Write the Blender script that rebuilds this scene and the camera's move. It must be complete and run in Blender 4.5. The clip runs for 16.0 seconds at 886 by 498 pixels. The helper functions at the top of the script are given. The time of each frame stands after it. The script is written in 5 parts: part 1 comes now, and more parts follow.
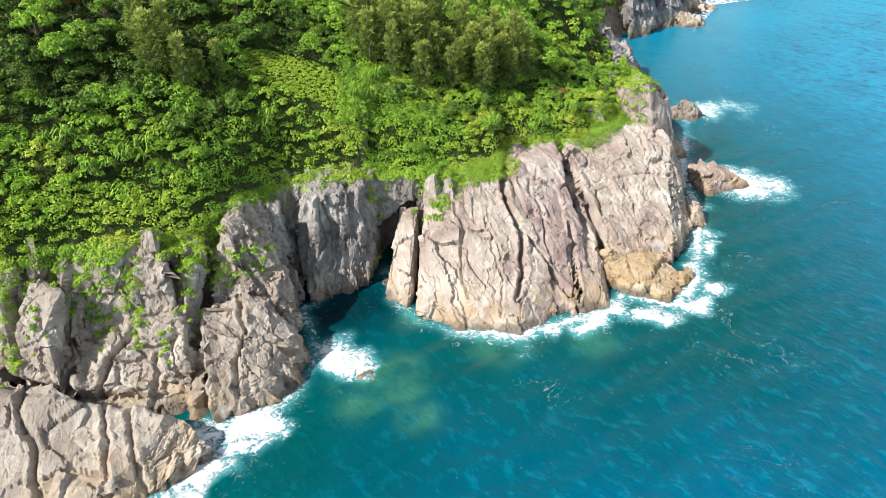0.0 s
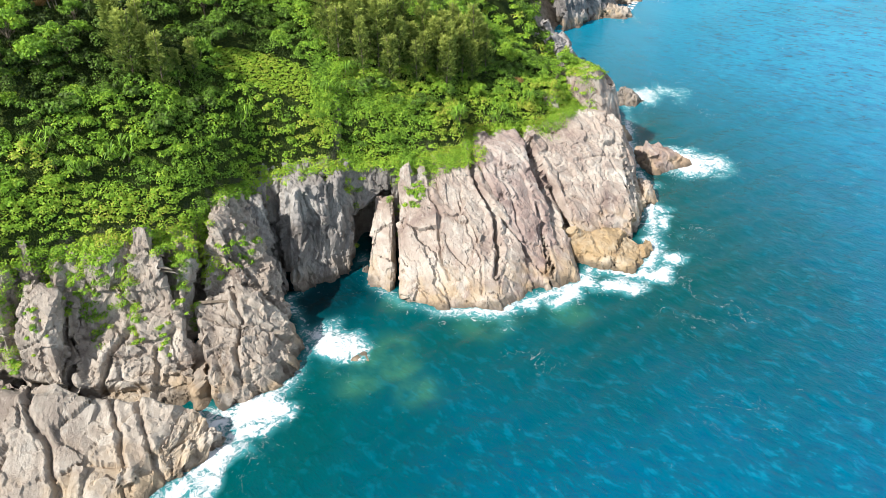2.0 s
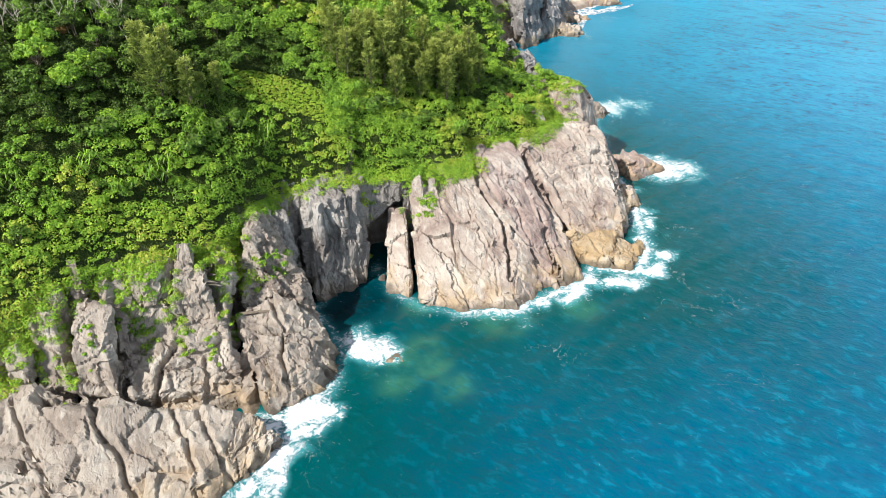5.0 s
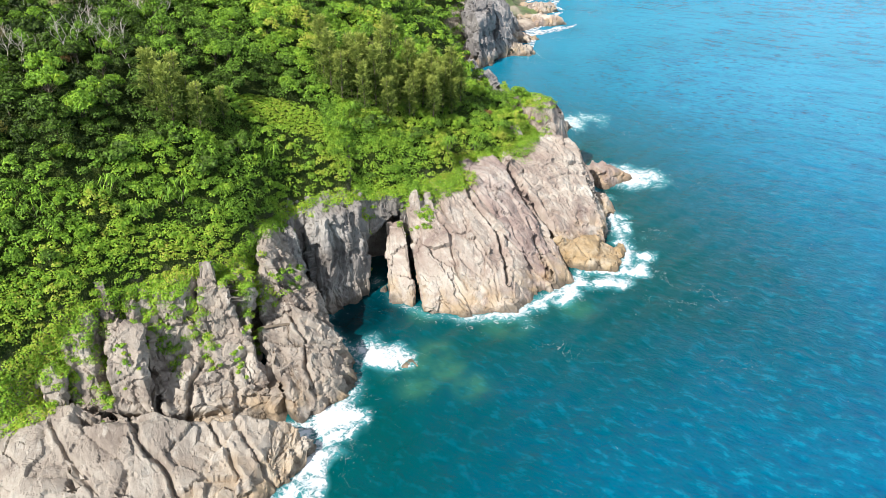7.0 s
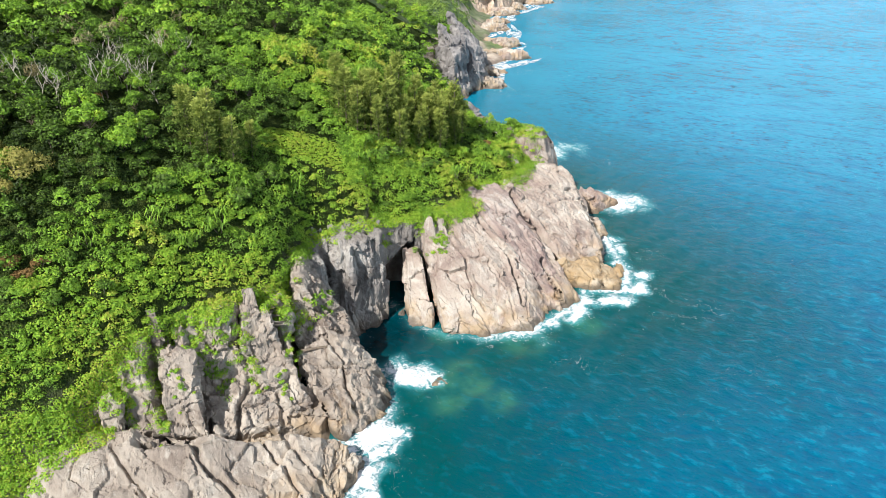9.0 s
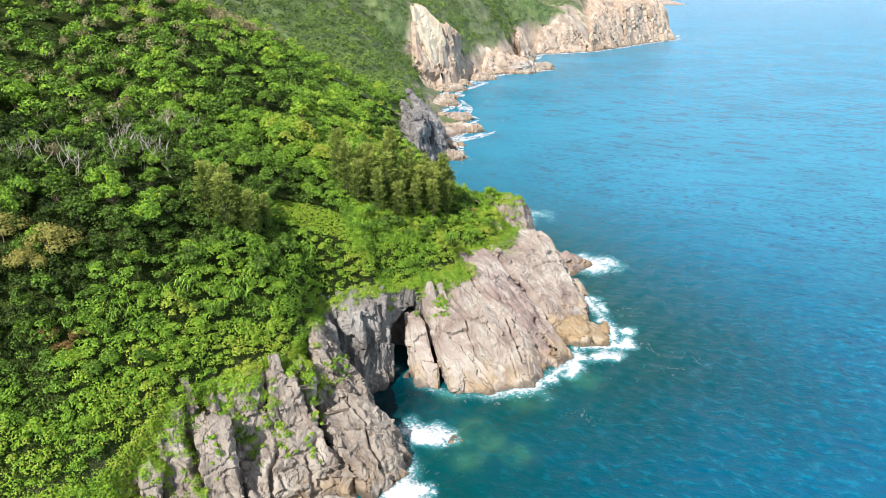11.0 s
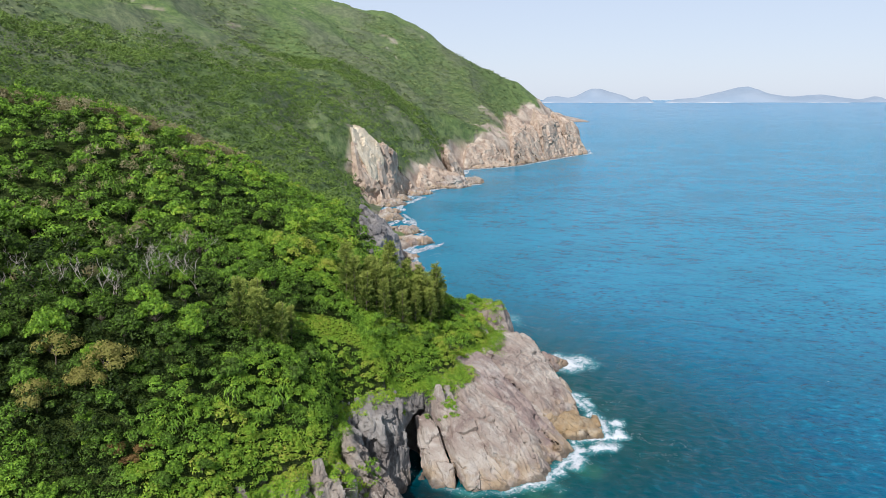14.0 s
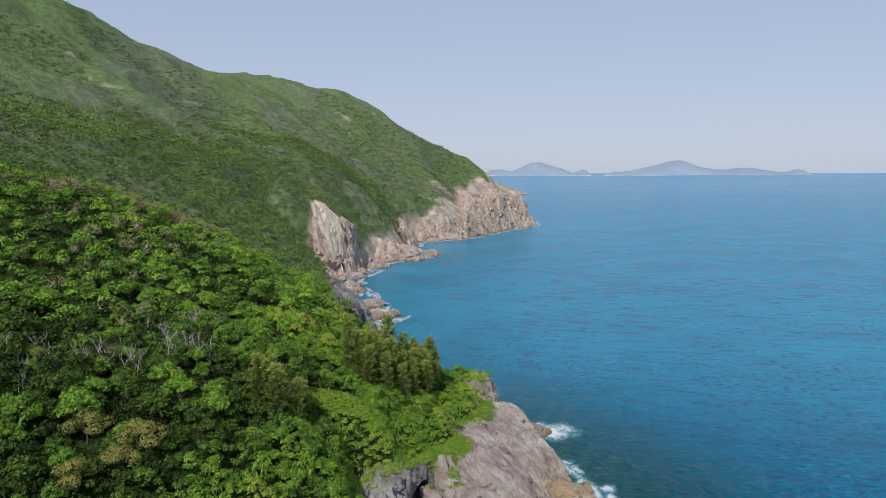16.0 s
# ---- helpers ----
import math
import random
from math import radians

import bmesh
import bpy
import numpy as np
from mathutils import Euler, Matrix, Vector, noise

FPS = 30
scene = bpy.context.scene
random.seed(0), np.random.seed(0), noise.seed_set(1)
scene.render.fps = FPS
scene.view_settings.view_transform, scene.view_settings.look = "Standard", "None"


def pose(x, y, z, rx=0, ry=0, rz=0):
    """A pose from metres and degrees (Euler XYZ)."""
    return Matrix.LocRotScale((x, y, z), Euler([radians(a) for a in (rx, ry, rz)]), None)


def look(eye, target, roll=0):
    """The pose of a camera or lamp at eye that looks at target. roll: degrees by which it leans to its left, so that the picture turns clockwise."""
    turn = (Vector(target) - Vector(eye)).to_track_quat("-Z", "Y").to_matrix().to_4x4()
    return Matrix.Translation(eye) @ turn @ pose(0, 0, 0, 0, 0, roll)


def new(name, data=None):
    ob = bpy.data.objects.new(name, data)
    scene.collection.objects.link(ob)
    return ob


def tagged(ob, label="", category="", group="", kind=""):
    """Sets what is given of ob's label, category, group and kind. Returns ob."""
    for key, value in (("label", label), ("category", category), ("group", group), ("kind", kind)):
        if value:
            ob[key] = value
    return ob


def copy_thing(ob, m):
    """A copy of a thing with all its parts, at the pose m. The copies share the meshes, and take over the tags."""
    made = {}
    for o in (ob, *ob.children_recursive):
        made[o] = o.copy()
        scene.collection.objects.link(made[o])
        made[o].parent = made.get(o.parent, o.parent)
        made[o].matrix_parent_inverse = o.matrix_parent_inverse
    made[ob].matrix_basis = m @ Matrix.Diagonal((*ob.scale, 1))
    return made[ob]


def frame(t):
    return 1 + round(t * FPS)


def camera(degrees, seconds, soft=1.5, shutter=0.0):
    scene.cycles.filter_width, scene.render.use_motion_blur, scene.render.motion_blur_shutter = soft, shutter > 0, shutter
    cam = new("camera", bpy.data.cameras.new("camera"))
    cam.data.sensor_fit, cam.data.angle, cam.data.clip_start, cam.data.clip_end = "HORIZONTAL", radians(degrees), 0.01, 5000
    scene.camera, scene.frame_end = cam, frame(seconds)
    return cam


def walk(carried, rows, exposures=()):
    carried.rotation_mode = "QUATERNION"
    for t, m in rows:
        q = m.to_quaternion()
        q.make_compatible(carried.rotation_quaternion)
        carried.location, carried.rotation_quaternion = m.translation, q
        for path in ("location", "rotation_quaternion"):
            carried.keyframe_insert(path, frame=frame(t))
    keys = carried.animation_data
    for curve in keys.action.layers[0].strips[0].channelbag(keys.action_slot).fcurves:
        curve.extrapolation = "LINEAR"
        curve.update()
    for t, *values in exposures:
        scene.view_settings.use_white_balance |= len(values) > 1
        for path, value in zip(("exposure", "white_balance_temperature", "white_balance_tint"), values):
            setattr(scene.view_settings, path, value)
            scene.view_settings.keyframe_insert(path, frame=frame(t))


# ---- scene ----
cam = camera(61.6, 16.0, soft=0.8)
PATH = [
    (0, (-1.008, 0.636, 54.903), (-1.068, 2.357, 53.886), -1.5),
    (0.5, (-2.88, -0.698, 55.173), (-2.944, 1.019, 54.148), -1.5),
    (1, (-4.378, -1.96, 55.261), (-4.384, -0.24, 54.241), -1.5),
    (1.5, (-6.137, -2.936, 55.631), (-6.063, -1.22, 54.606), -1.2),
    (2, (-7.819, -3.832, 55.809), (-7.684, -2.121, 54.782), -1.1),
    (2.5, (-9.516, -4.601, 56.046), (-9.326, -2.895, 55.019), -0.9),
    (3, (-11.333, -5.403, 56.236), (-11.109, -3.701, 55.21), -0.9),
    (3.5, (-13.188, -6.165, 56.48), (-12.958, -4.458, 55.465), -0.9),
    (4, (-15.217, -6.873, 56.914), (-14.973, -5.162, 55.907), -0.8),
    (6.5, (-26.893, -10.527, 58.451), (-26.444, -8.826, 57.5), -0.4),
    (7, (-29.52, -11.222, 58.783), (-29.036, -9.525, 57.843), -0.4),
    (7.5, (-32.267, -11.791, 59.049), (-31.745, -10.099, 58.121), -0.3),
    (8, (-35.193, -12.227, 59.471), (-34.632, -10.541, 58.554), -0.1),
    (10.5, (-49.416, -13.712, 61.082), (-48.664, -12.012, 60.345), 0.5),
    (11, (-52.298, -13.982, 61.344), (-51.488, -12.289, 60.654), 0.5),
    (11.5, (-55.184, -14.271, 61.554), (-54.323, -12.584, 60.912), 0.4),
    (12, (-58.028, -14.548, 61.781), (-57.134, -12.86, 61.188), 0.3),
    (12.5, (-60.848, -14.897, 62.106), (-59.924, -13.209, 61.561), 0.2),
    (13, (-63.706, -14.793, 62.325), (-62.743, -13.112, 61.828), 0.2),
    (13.5, (-66.511, -14.561, 62.549), (-65.509, -12.89, 62.1), 0.1),
    (14, (-69.297, -14.546, 62.874), (-68.257, -12.885, 62.473), 0.0),
    (14.5, (-72.131, -14.27, 63.162), (-71.053, -12.623, 62.808), -0.0),
    (15, (-74.991, -14.076, 63.457), (-73.876, -12.444, 63.15), -0.1),
    (15.5, (-77.849, -14.08, 63.936), (-76.702, -12.463, 63.674), -0.1),
    (16, (-81.025, -14.027, 64.412), (-79.844, -12.427, 64.201), -0.1),
]
EXPOSURES = [(0, 0.65, 6180, 9), (4, 0.60, 6150, 9), (8, 0.52, 6120, 9), (10.5, 0.48, 6100, 10), (12, 0.21, 6050, 11), (14, -0.20, 5850, 12), (16, -0.62, 5700, 13)]
walk(cam, [(t, look(eye, target, roll)) for t, eye, target, roll in PATH], EXPOSURES)

# ---- world, sun ----
SUN = Vector((-0.60, -0.40, 0.69)).normalized()
world = bpy.data.worlds.new("sky")
world.use_nodes = True
scene.world = world
_n = world.node_tree.nodes
sky = _n.new("ShaderNodeTexSky")
sky.sky_type, sky.sun_disc = "NISHITA", False
sky.sun_elevation = math.asin(SUN.z)
sky.sun_rotation = math.atan2(SUN.x, SUN.y)
sky.altitude, sky.air_density, sky.dust_density, sky.ozone_density = 0, 1.0, 0.6, 1.5
haze = _n.new("ShaderNodeMix")
haze.data_type, haze.inputs[0].default_value, haze.inputs[7].default_value = "RGBA", 0.78, (4.45, 4.95, 5.9, 1)
# pale haze low in the sky, clearer blue overhead
_n.new("ShaderNodeTexCoord").name = "way"
_n.new("ShaderNodeSeparateXYZ").name = "split"
veil = _n.new("ShaderNodeValToRGB")
for el, (at, col) in zip((veil.color_ramp.elements[0], veil.color_ramp.elements[1], veil.color_ramp.elements.new(0.2)), ((0.0, (7.1, 7.4, 7.8)), (0.6, (1.7, 2.3, 3.5)), (0.22, (6.0, 6.5, 7.3)))):
    el.position, el.color = at, (*col, 1)
world.node_tree.links.new(_n["way"].outputs["Generated"], _n["split"].inputs[0])
world.node_tree.links.new(_n["split"].outputs["Z"], veil.inputs[0])
world.node_tree.links.new(veil.outputs[0], haze.inputs[7])
world.node_tree.links.new(sky.outputs[0], haze.inputs[6])
world.node_tree.links.new(haze.outputs[2], _n["Background"].inputs[0])
_n["Background"].inputs[1].default_value = 0.125
sun = new("sun", bpy.data.lights.new("sun", "SUN"))
sun.data.energy, sun.data.angle, sun.data.color = 5.0, radians(0.6), (1.0, 0.94, 0.86)
sun.matrix_world = look(SUN * 300, (0, 0, 0))


# ---- numeric helpers ----
def hash3(ix, iy, iz, seed=0):
    h = (ix.astype(np.int64) * 73856093) ^ (iy.astype(np.int64) * 19349663) ^ (iz.astype(np.int64) * 83492791) ^ (seed * 2654435)
    h = (h ^ (h >> 13)) * 1274126177 & 0xFFFFFFFF
    h = (h ^ (h >> 16)) * 2246822519 & 0xFFFFFFFF
    return ((h ^ (h >> 15)) & 0xFFFFFF) / float(0x1000000)


def vnoise(p, seed=0):
    """Smooth value noise, -1 to 1, for rows of places."""
    i = np.floor(p)
    f = p - i
    f = f * f * (3 - 2 * f)
    out = 0
    for dx in (0, 1):
        for dy in (0, 1):
            for dz in (0, 1):
                w = (f[:, 0] if dx else 1 - f[:, 0]) * (f[:, 1] if dy else 1 - f[:, 1]) * (f[:, 2] if dz else 1 - f[:, 2])
                out = out + w * hash3(i[:, 0] + dx, i[:, 1] + dy, i[:, 2] + dz, seed)
    return out * 2 - 1


def fbm(p, octaves=4, seed=0):
    out, a = 0, 0.5
    for k in range(octaves):
        out = out + a * vnoise(p * 2**k + 7.3 * k, seed + k)
        a *= 0.5
    return out


def cells(p, seed=0):
    """Nearest and second nearest cell distances, and the nearest cell's random number."""
    i = np.floor(p)
    f1 = np.full(len(p), 9.0)
    f2 = f1.copy()
    rid = np.zeros(len(p))
    loc = np.zeros_like(p)
    for dx in (-1, 0, 1):
        for dy in (-1, 0, 1):
            for dz in (-1, 0, 1):
                c = i + (dx, dy, dz)
                q = np.stack([hash3(c[:, 0], c[:, 1], c[:, 2], seed + s) for s in (1, 2, 3)], 1) + c
                d = np.linalg.norm(q - p, axis=1)
                r = hash3(c[:, 0], c[:, 1], c[:, 2], seed + 9)
                near = d < f1
                f2 = np.where(near, f1, np.minimum(f2, d))
                rid = np.where(near, r, rid)
                loc = np.where(near[:, None], p - q, loc)
                f1 = np.where(near, d, f1)
    return f1, f2, rid, loc


def smooth(a, b, x):
    t = np.clip((x - a) / (b - a), 0, 1)
    return t * t * (3 - 2 * t)


def seg_dist(x, y, line):
    """Distance of places to an open polyline."""
    best = np.full(x.shape, 1e9)
    for (ax, ay), (bx, by) in zip(line[:-1], line[1:]):
        dx, dy = bx - ax, by - ay
        t = np.clip(((x - ax) * dx + (y - ay) * dy) / (dx * dx + dy * dy), 0, 1)
        best = np.minimum(best, np.hypot(x - ax - t * dx, y - ay - t * dy))
    return best


def inside(x, y, ring):
    res = np.zeros(x.shape, bool)
    for (ax, ay), (bx, by) in zip(ring, ring[1:] + ring[:1]):
        if ay != by:
            res ^= ((ay > y) != (by > y)) & (x < (bx - ax) * (y - ay) / (by - ay) + ax)
    return res


class Thin:
    """A smooth surface through a few posts (thin plate)."""

    def __init__(self, posts, slack=2.0):
        p = np.array(posts, float)
        self.p, k = p[:, :2], len(p)
        a = np.zeros((k + 3, k + 3))
        a[:k, :k] = self.kern(self.p[:, None] - self.p[None]) + np.eye(k) * slack
        a[:k, k], a[:k, k + 1:] = 1, self.p
        a[k:, :k] = a[:k, k:].T
        self.w = np.linalg.solve(a, np.r_[p[:, 2], 0, 0, 0])

    @staticmethod
    def kern(d):
        r2 = (d**2).sum(-1) + 1e-9
        return 0.5 * r2 * np.log(r2) / 100

    def __call__(self, x, y):
        out = self.w[-3] + self.w[-2] * x + self.w[-1] * y
        for (a, b), w in zip(self.p, self.w):
            out = out + w * self.kern(np.stack([x - a, y - b], -1))
        return out


def mesh_of(name, verts, faces, material, attrs=(), shade=True):
    """A mesh from arrays; faces is an array of rows of equal length."""
    me = bpy.data.meshes.new(name)
    verts, faces = np.asarray(verts, np.float32), np.asarray(faces, np.int32)
    k = faces.shape[1]
    me.vertices.add(len(verts))
    me.vertices.foreach_set("co", verts.ravel())
    me.loops.add(faces.size)
    me.loops.foreach_set("vertex_index", faces.ravel())
    me.polygons.add(len(faces))
    me.polygons.foreach_set("loop_start", np.arange(0, faces.size, k, dtype=np.int32))
    me.polygons.foreach_set("loop_total", np.full(len(faces), k, np.int32))
    me.update(calc_edges=True)
    me.polygons.foreach_set("use_smooth", np.full(len(faces), shade))
    for key, values in attrs:
        me.attributes.new(key, "FLOAT", "POINT").data.foreach_set("value", np.asarray(values, np.float32))
    me.materials.append(material)
    return me


def part(name, data, parent, label=""):
    ob = new(name, data)
    ob.parent = parent
    return tagged(ob, label)


# ---- materials ----
class Mat:
    """A small builder of node materials."""

    def __init__(self, name, rough=0.8):
        self.m = bpy.data.materials.new(name)
        self.m.use_nodes = True
        self.t = self.m.node_tree
        self.b = self.t.nodes["Principled BSDF"]
        self.b.inputs["Roughness"].default_value = rough

    def node(self, kind, **sets):
        n = self.t.nodes.new(kind)
        for k, v in sets.items():
            if k in n.inputs:
                self.put(n.inputs[k], v)
        return n

    def put(self, socket, v):
        if isinstance(v, bpy.types.NodeSocket):
            self.t.links.new(v, socket)
        else:
            socket.default_value = v

    def coord(self, scale=(1, 1, 1), turn=(0, 0, 0)):
        c = self.t.nodes.new("ShaderNodeTexCoord")
        m = self.t.nodes.new("ShaderNodeMapping")
        m.vector_type = "POINT"
        g = self.t.nodes.new("ShaderNodeNewGeometry")
        self.t.links.new(g.outputs["Position"], m.inputs["Vector"])
        m.inputs["Scale"].default_value, m.inputs["Rotation"].default_value = scale, turn
        self.t.nodes.remove(c)
        return m.outputs[0]

    def noise(self, scale, detail=4, rough=0.55, at=None, dist=0.0):
        n = self.t.nodes.new("ShaderNodeTexNoise")
        n.inputs["Scale"].default_value, n.inputs["Detail"].default_value = scale, detail
        n.inputs["Roughness"].default_value, n.inputs["Distortion"].default_value = rough, dist
        self.t.links.new(at or self.coord(), n.inputs["Vector"])
        return n.outputs[0]

    def voronoi(self, scale, at=None, feature="DISTANCE_TO_EDGE"):
        n = self.t.nodes.new("ShaderNodeTexVoronoi")
        n.feature = feature
        n.inputs["Scale"].default_value = scale
        self.t.links.new(at or self.coord(), n.inputs["Vector"])
        return n.outputs["Distance"]

    def ramp(self, fac, stops):
        n = self.t.nodes.new("ShaderNodeValToRGB")
        e = n.color_ramp.elements
        while len(e) < len(stops):
            e.new(0.5)
        for el, (pos, col) in zip(e, stops):
            el.position = pos
            el.color = (*col, 1) if len(col) == 3 else col
        self.t.links.new(fac, n.inputs[0])
        return n.outputs[0]

    def grey(self, fac, lo, hi):
        n = self.t.nodes.new("ShaderNodeMapRange")
        n.interpolation_type = "SMOOTHSTEP"
        n.inputs["From Min"].default_value, n.inputs["From Max"].default_value = lo, hi
        self.t.links.new(fac, n.inputs["Value"])
        return n.outputs[0]

    def mix(self, fac, a, b, mode="MIX"):
        n = self.t.nodes.new("ShaderNodeMix")
        n.data_type, n.blend_type = "RGBA", mode
        for s, v in ((n.inputs[0], fac), (n.inputs[6], a), (n.inputs[7], b)):
            self.put(s, (*v, 1) if isinstance(v, tuple) and len(v) == 3 else v)
        return n.outputs[2]

    def math(self, op, a, b=0.0, clamp=False):
        n = self.t.nodes.new("ShaderNodeMath")
        n.operation, n.use_clamp = op, clamp
        self.put(n.inputs[0], a)
        self.put(n.inputs[1], b)
        return n.outputs[0]

    def attr(self, name):
        n = self.t.nodes.new("ShaderNodeAttribute")
        n.attribute_name = name
        return n.outputs["Fac"]

    def height(self):
        g = self.t.nodes.new("ShaderNodeNewGeometry")
        s = self.t.nodes.new("ShaderNodeSeparateXYZ")
        self.t.links.new(g.outputs["Position"], s.inputs[0])
        return s.outputs[2]

    def bump(self, h, strength, distance, under=None):
        n = self.t.nodes.new("ShaderNodeBump")
        n.inputs["Strength"].default_value, n.inputs["Distance"].default_value = strength, distance
        self.t.links.new(h, n.inputs["Height"])
        if under:
            self.t.links.new(under, n.inputs["Normal"])
        return n.outputs[0]

    def done(self, colour=None, normal=None, rough=None):
        if colour is not None:
            self.put(self.b.inputs["Base Color"], (*colour, 1) if isinstance(colour, tuple) else colour)
        if normal is not None:
            self.put(self.b.inputs["Normal"], normal)
        if rough is not None:
            self.put(self.b.inputs["Roughness"], rough)
        return self.m


def rock_material(name, tones, ochre=0.5, turn=(0.5, -0.2, -0.2)):
    """Weathered rock: broad pale and brown patches with ragged edges, grey lichen, run-off streaks, grain and a wet foot."""
    m = Mat(name, 0.92)
    dip = m.coord((1.0, 0.4, 0.4), turn)
    dark, mid, light, pale = tones
    base = m.ramp(m.noise(0.16, 8, 0.66, dist=0.6), [(0.34, dark), (0.44, mid), (0.54, light), (0.66, pale)])
    base = m.mix(m.math("MULTIPLY", m.grey(m.noise(0.42, 9, 0.72, dist=0.5), 0.53, 0.62), 0.6), base, mid)
    base = m.mix(m.math("MULTIPLY", m.grey(m.noise(0.85, 9, 0.75, dip, 0.4), 0.54, 0.64), 0.65), base, pale)
    base = m.mix(m.math("MULTIPLY", m.grey(m.noise(1.9, 8, 0.75, dip, 0.3), 0.55, 0.68), 0.55), base, tuple(0.55 * c for c in dark))
    base = m.mix(m.math("MULTIPLY", m.grey(m.noise(5.0, 6, 0.8), 0.55, 0.72), 0.3), base, tuple(0.6 * c for c in mid))
    base = m.mix(m.math("MULTIPLY", m.grey(m.noise(0.7, 8, 0.7), 0.60, 0.68), 0.5), base, (0.21, 0.205, 0.185))
    info = m.t.nodes.new("ShaderNodeObjectInfo")
    base = m.mix(m.math("MULTIPLY", info.outputs["Random"], 0.22), base, tuple(0.8 * c for c in mid))
    z = m.math("ADD", m.height(), m.math("MULTIPLY", m.math("SUBTRACT", m.noise(0.35, 4), 0.5), 4.5))
    o = m.math("MULTIPLY", m.math("MULTIPLY", m.grey(z, 4.5, 1.4), m.grey(m.noise(0.3, 5), 0.38, 0.6)), ochre)
    base = m.mix(o, base, (0.40, 0.27, 0.13))
    base = m.mix(m.math("MULTIPLY", m.grey(z, 1.3, 0.2), 0.75), base, (0.085, 0.065, 0.045))
    rel = m.math("ADD", m.noise(1.8, 9, 0.72, dip, 0.4), m.math("MULTIPLY", m.noise(1.0, 9, 0.74, dist=0.6), 0.9))
    facet = m.t.nodes.new("ShaderNodeTexVoronoi")
    facet.inputs["Scale"].default_value = 1.3
    m.t.links.new(m.coord((1.0, 0.45, 0.5), turn), facet.inputs["Vector"])
    rel = m.math("ADD", rel, m.math("MULTIPLY", facet.outputs["Distance"], 0.35))
    return m.done(base, m.bump(rel, 0.9, 0.26))


ROCK = rock_material("cliff_rock", [(0.17, 0.130, 0.102), (0.305, 0.252, 0.203), (0.40, 0.342, 0.278), (0.53, 0.475, 0.40)], 0.5, (0.4, -0.3, 0.1))
ROCK_PALE = rock_material("headland_rock", [(0.22, 0.155, 0.13), (0.345, 0.272, 0.222), (0.45, 0.385, 0.32), (0.58, 0.525, 0.45)], 0.6, (0.55, 0.0, 0.35))
ROCK_ROSE = rock_material("rose_brown_rock", [(0.17, 0.112, 0.098), (0.27, 0.198, 0.17), (0.36, 0.285, 0.245), (0.48, 0.425, 0.37)], 0.5, (0.55, 0.0, 0.35))
ROCK_FAR = rock_material("far_cliff_rock", [(0.27, 0.19, 0.14), (0.43, 0.32, 0.235), (0.54, 0.425, 0.32), (0.65, 0.55, 0.43)], 0.5, (0.2, 0.1, 0.4))
ROCK_SCAR = rock_material("scar_rock", [(0.52, 0.40, 0.26), (0.64, 0.52, 0.36), (0.74, 0.62, 0.45), (0.80, 0.70, 0.53)], 0.0, (0.2, 0.1, 0.4))
ROCK_OCHRE = rock_material("ochre_rock", [(0.18, 0.125, 0.075), (0.33, 0.235, 0.13), (0.40, 0.305, 0.19), (0.46, 0.395, 0.30)], 0.6)
# grey inlet rock, toned darker to put the inlet's shade into the colour
ROCK_DARK = rock_material("inlet_shade_rock", [(0.11, 0.095, 0.084), (0.21, 0.187, 0.167), (0.285, 0.258, 0.232), (0.41, 0.38, 0.34)], 0.2, (0.1, 0.1, 0.4))
ROCK_COVE = rock_material("cove_rock", [(0.11, 0.102, 0.098), (0.19, 0.176, 0.168), (0.26, 0.24, 0.225), (0.37, 0.34, 0.315)], 0.5, (0.3, 0.1, 0.4))


def leaf_material(name, stops, gloss=0.55, through_light=0.24):
    m = Mat(name, gloss)
    g = m.t.nodes.new("ShaderNodeNewGeometry")
    v = m.math("ADD", m.attr("tone"), m.math("MULTIPLY", m.math("SUBTRACT", g.outputs["Random Per Island"], 0.5), 0.40))
    col = m.ramp(v, stops)
    m.done(col)
    m.b.inputs["Specular IOR Level"].default_value = 0.15
    tr = m.t.nodes.new("ShaderNodeBsdfTranslucent")
    m.t.links.new(col, tr.inputs[0])
    mx = m.t.nodes.new("ShaderNodeMixShader")
    mx.inputs[0].default_value = through_light
    m.t.links.new(m.b.outputs[0], mx.inputs[1])
    m.t.links.new(tr.outputs[0], mx.inputs[2])
    m.t.links.new(mx.outputs[0], m.t.nodes["Material Output"].inputs[0])
    return m.m


GREENS = [(0.0, (0.024, 0.042, 0.010)), (0.25, (0.082, 0.135, 0.021)), (0.5, (0.168, 0.305, 0.036)), (0.72, (0.272, 0.46, 0.038)), (0.92, (0.38, 0.48, 0.05)), (1.0, (0.44, 0.44, 0.075))]
LEAF = leaf_material("leaves", GREENS)
FAR_LEAF = leaf_material("far_leaves", [(0.0, (0.065, 0.105, 0.032)), (0.4, (0.145, 0.22, 0.052)), (0.7, (0.23, 0.33, 0.068)), (1.0, (0.32, 0.40, 0.11))], 0.7, 0.25)
NEEDLE = leaf_material("needles", [(0.0, (0.03, 0.055, 0.012)), (0.5, (0.18, 0.24, 0.045)), (1.0, (0.42, 0.46, 0.10))], 0.7, 0.3)
# olive heath tones, muted further with some distant haze painted in
HEATH = leaf_material("heath_leaves", [(0.0, (0.085, 0.13, 0.06)), (0.4, (0.19, 0.25, 0.10)), (0.7, (0.28, 0.34, 0.13)), (1.0, (0.36, 0.40, 0.17))], 0.7, 0.25)


def bark_material(name, a, b):
    m = Mat(name, 0.9)
    n = m.noise(3.0, 6, 0.7, m.coord((1, 1, 0.25)))
    return m.done(m.ramp(n, [(0.3, a), (0.7, b)]), m.bump(n, 0.6, 0.03))


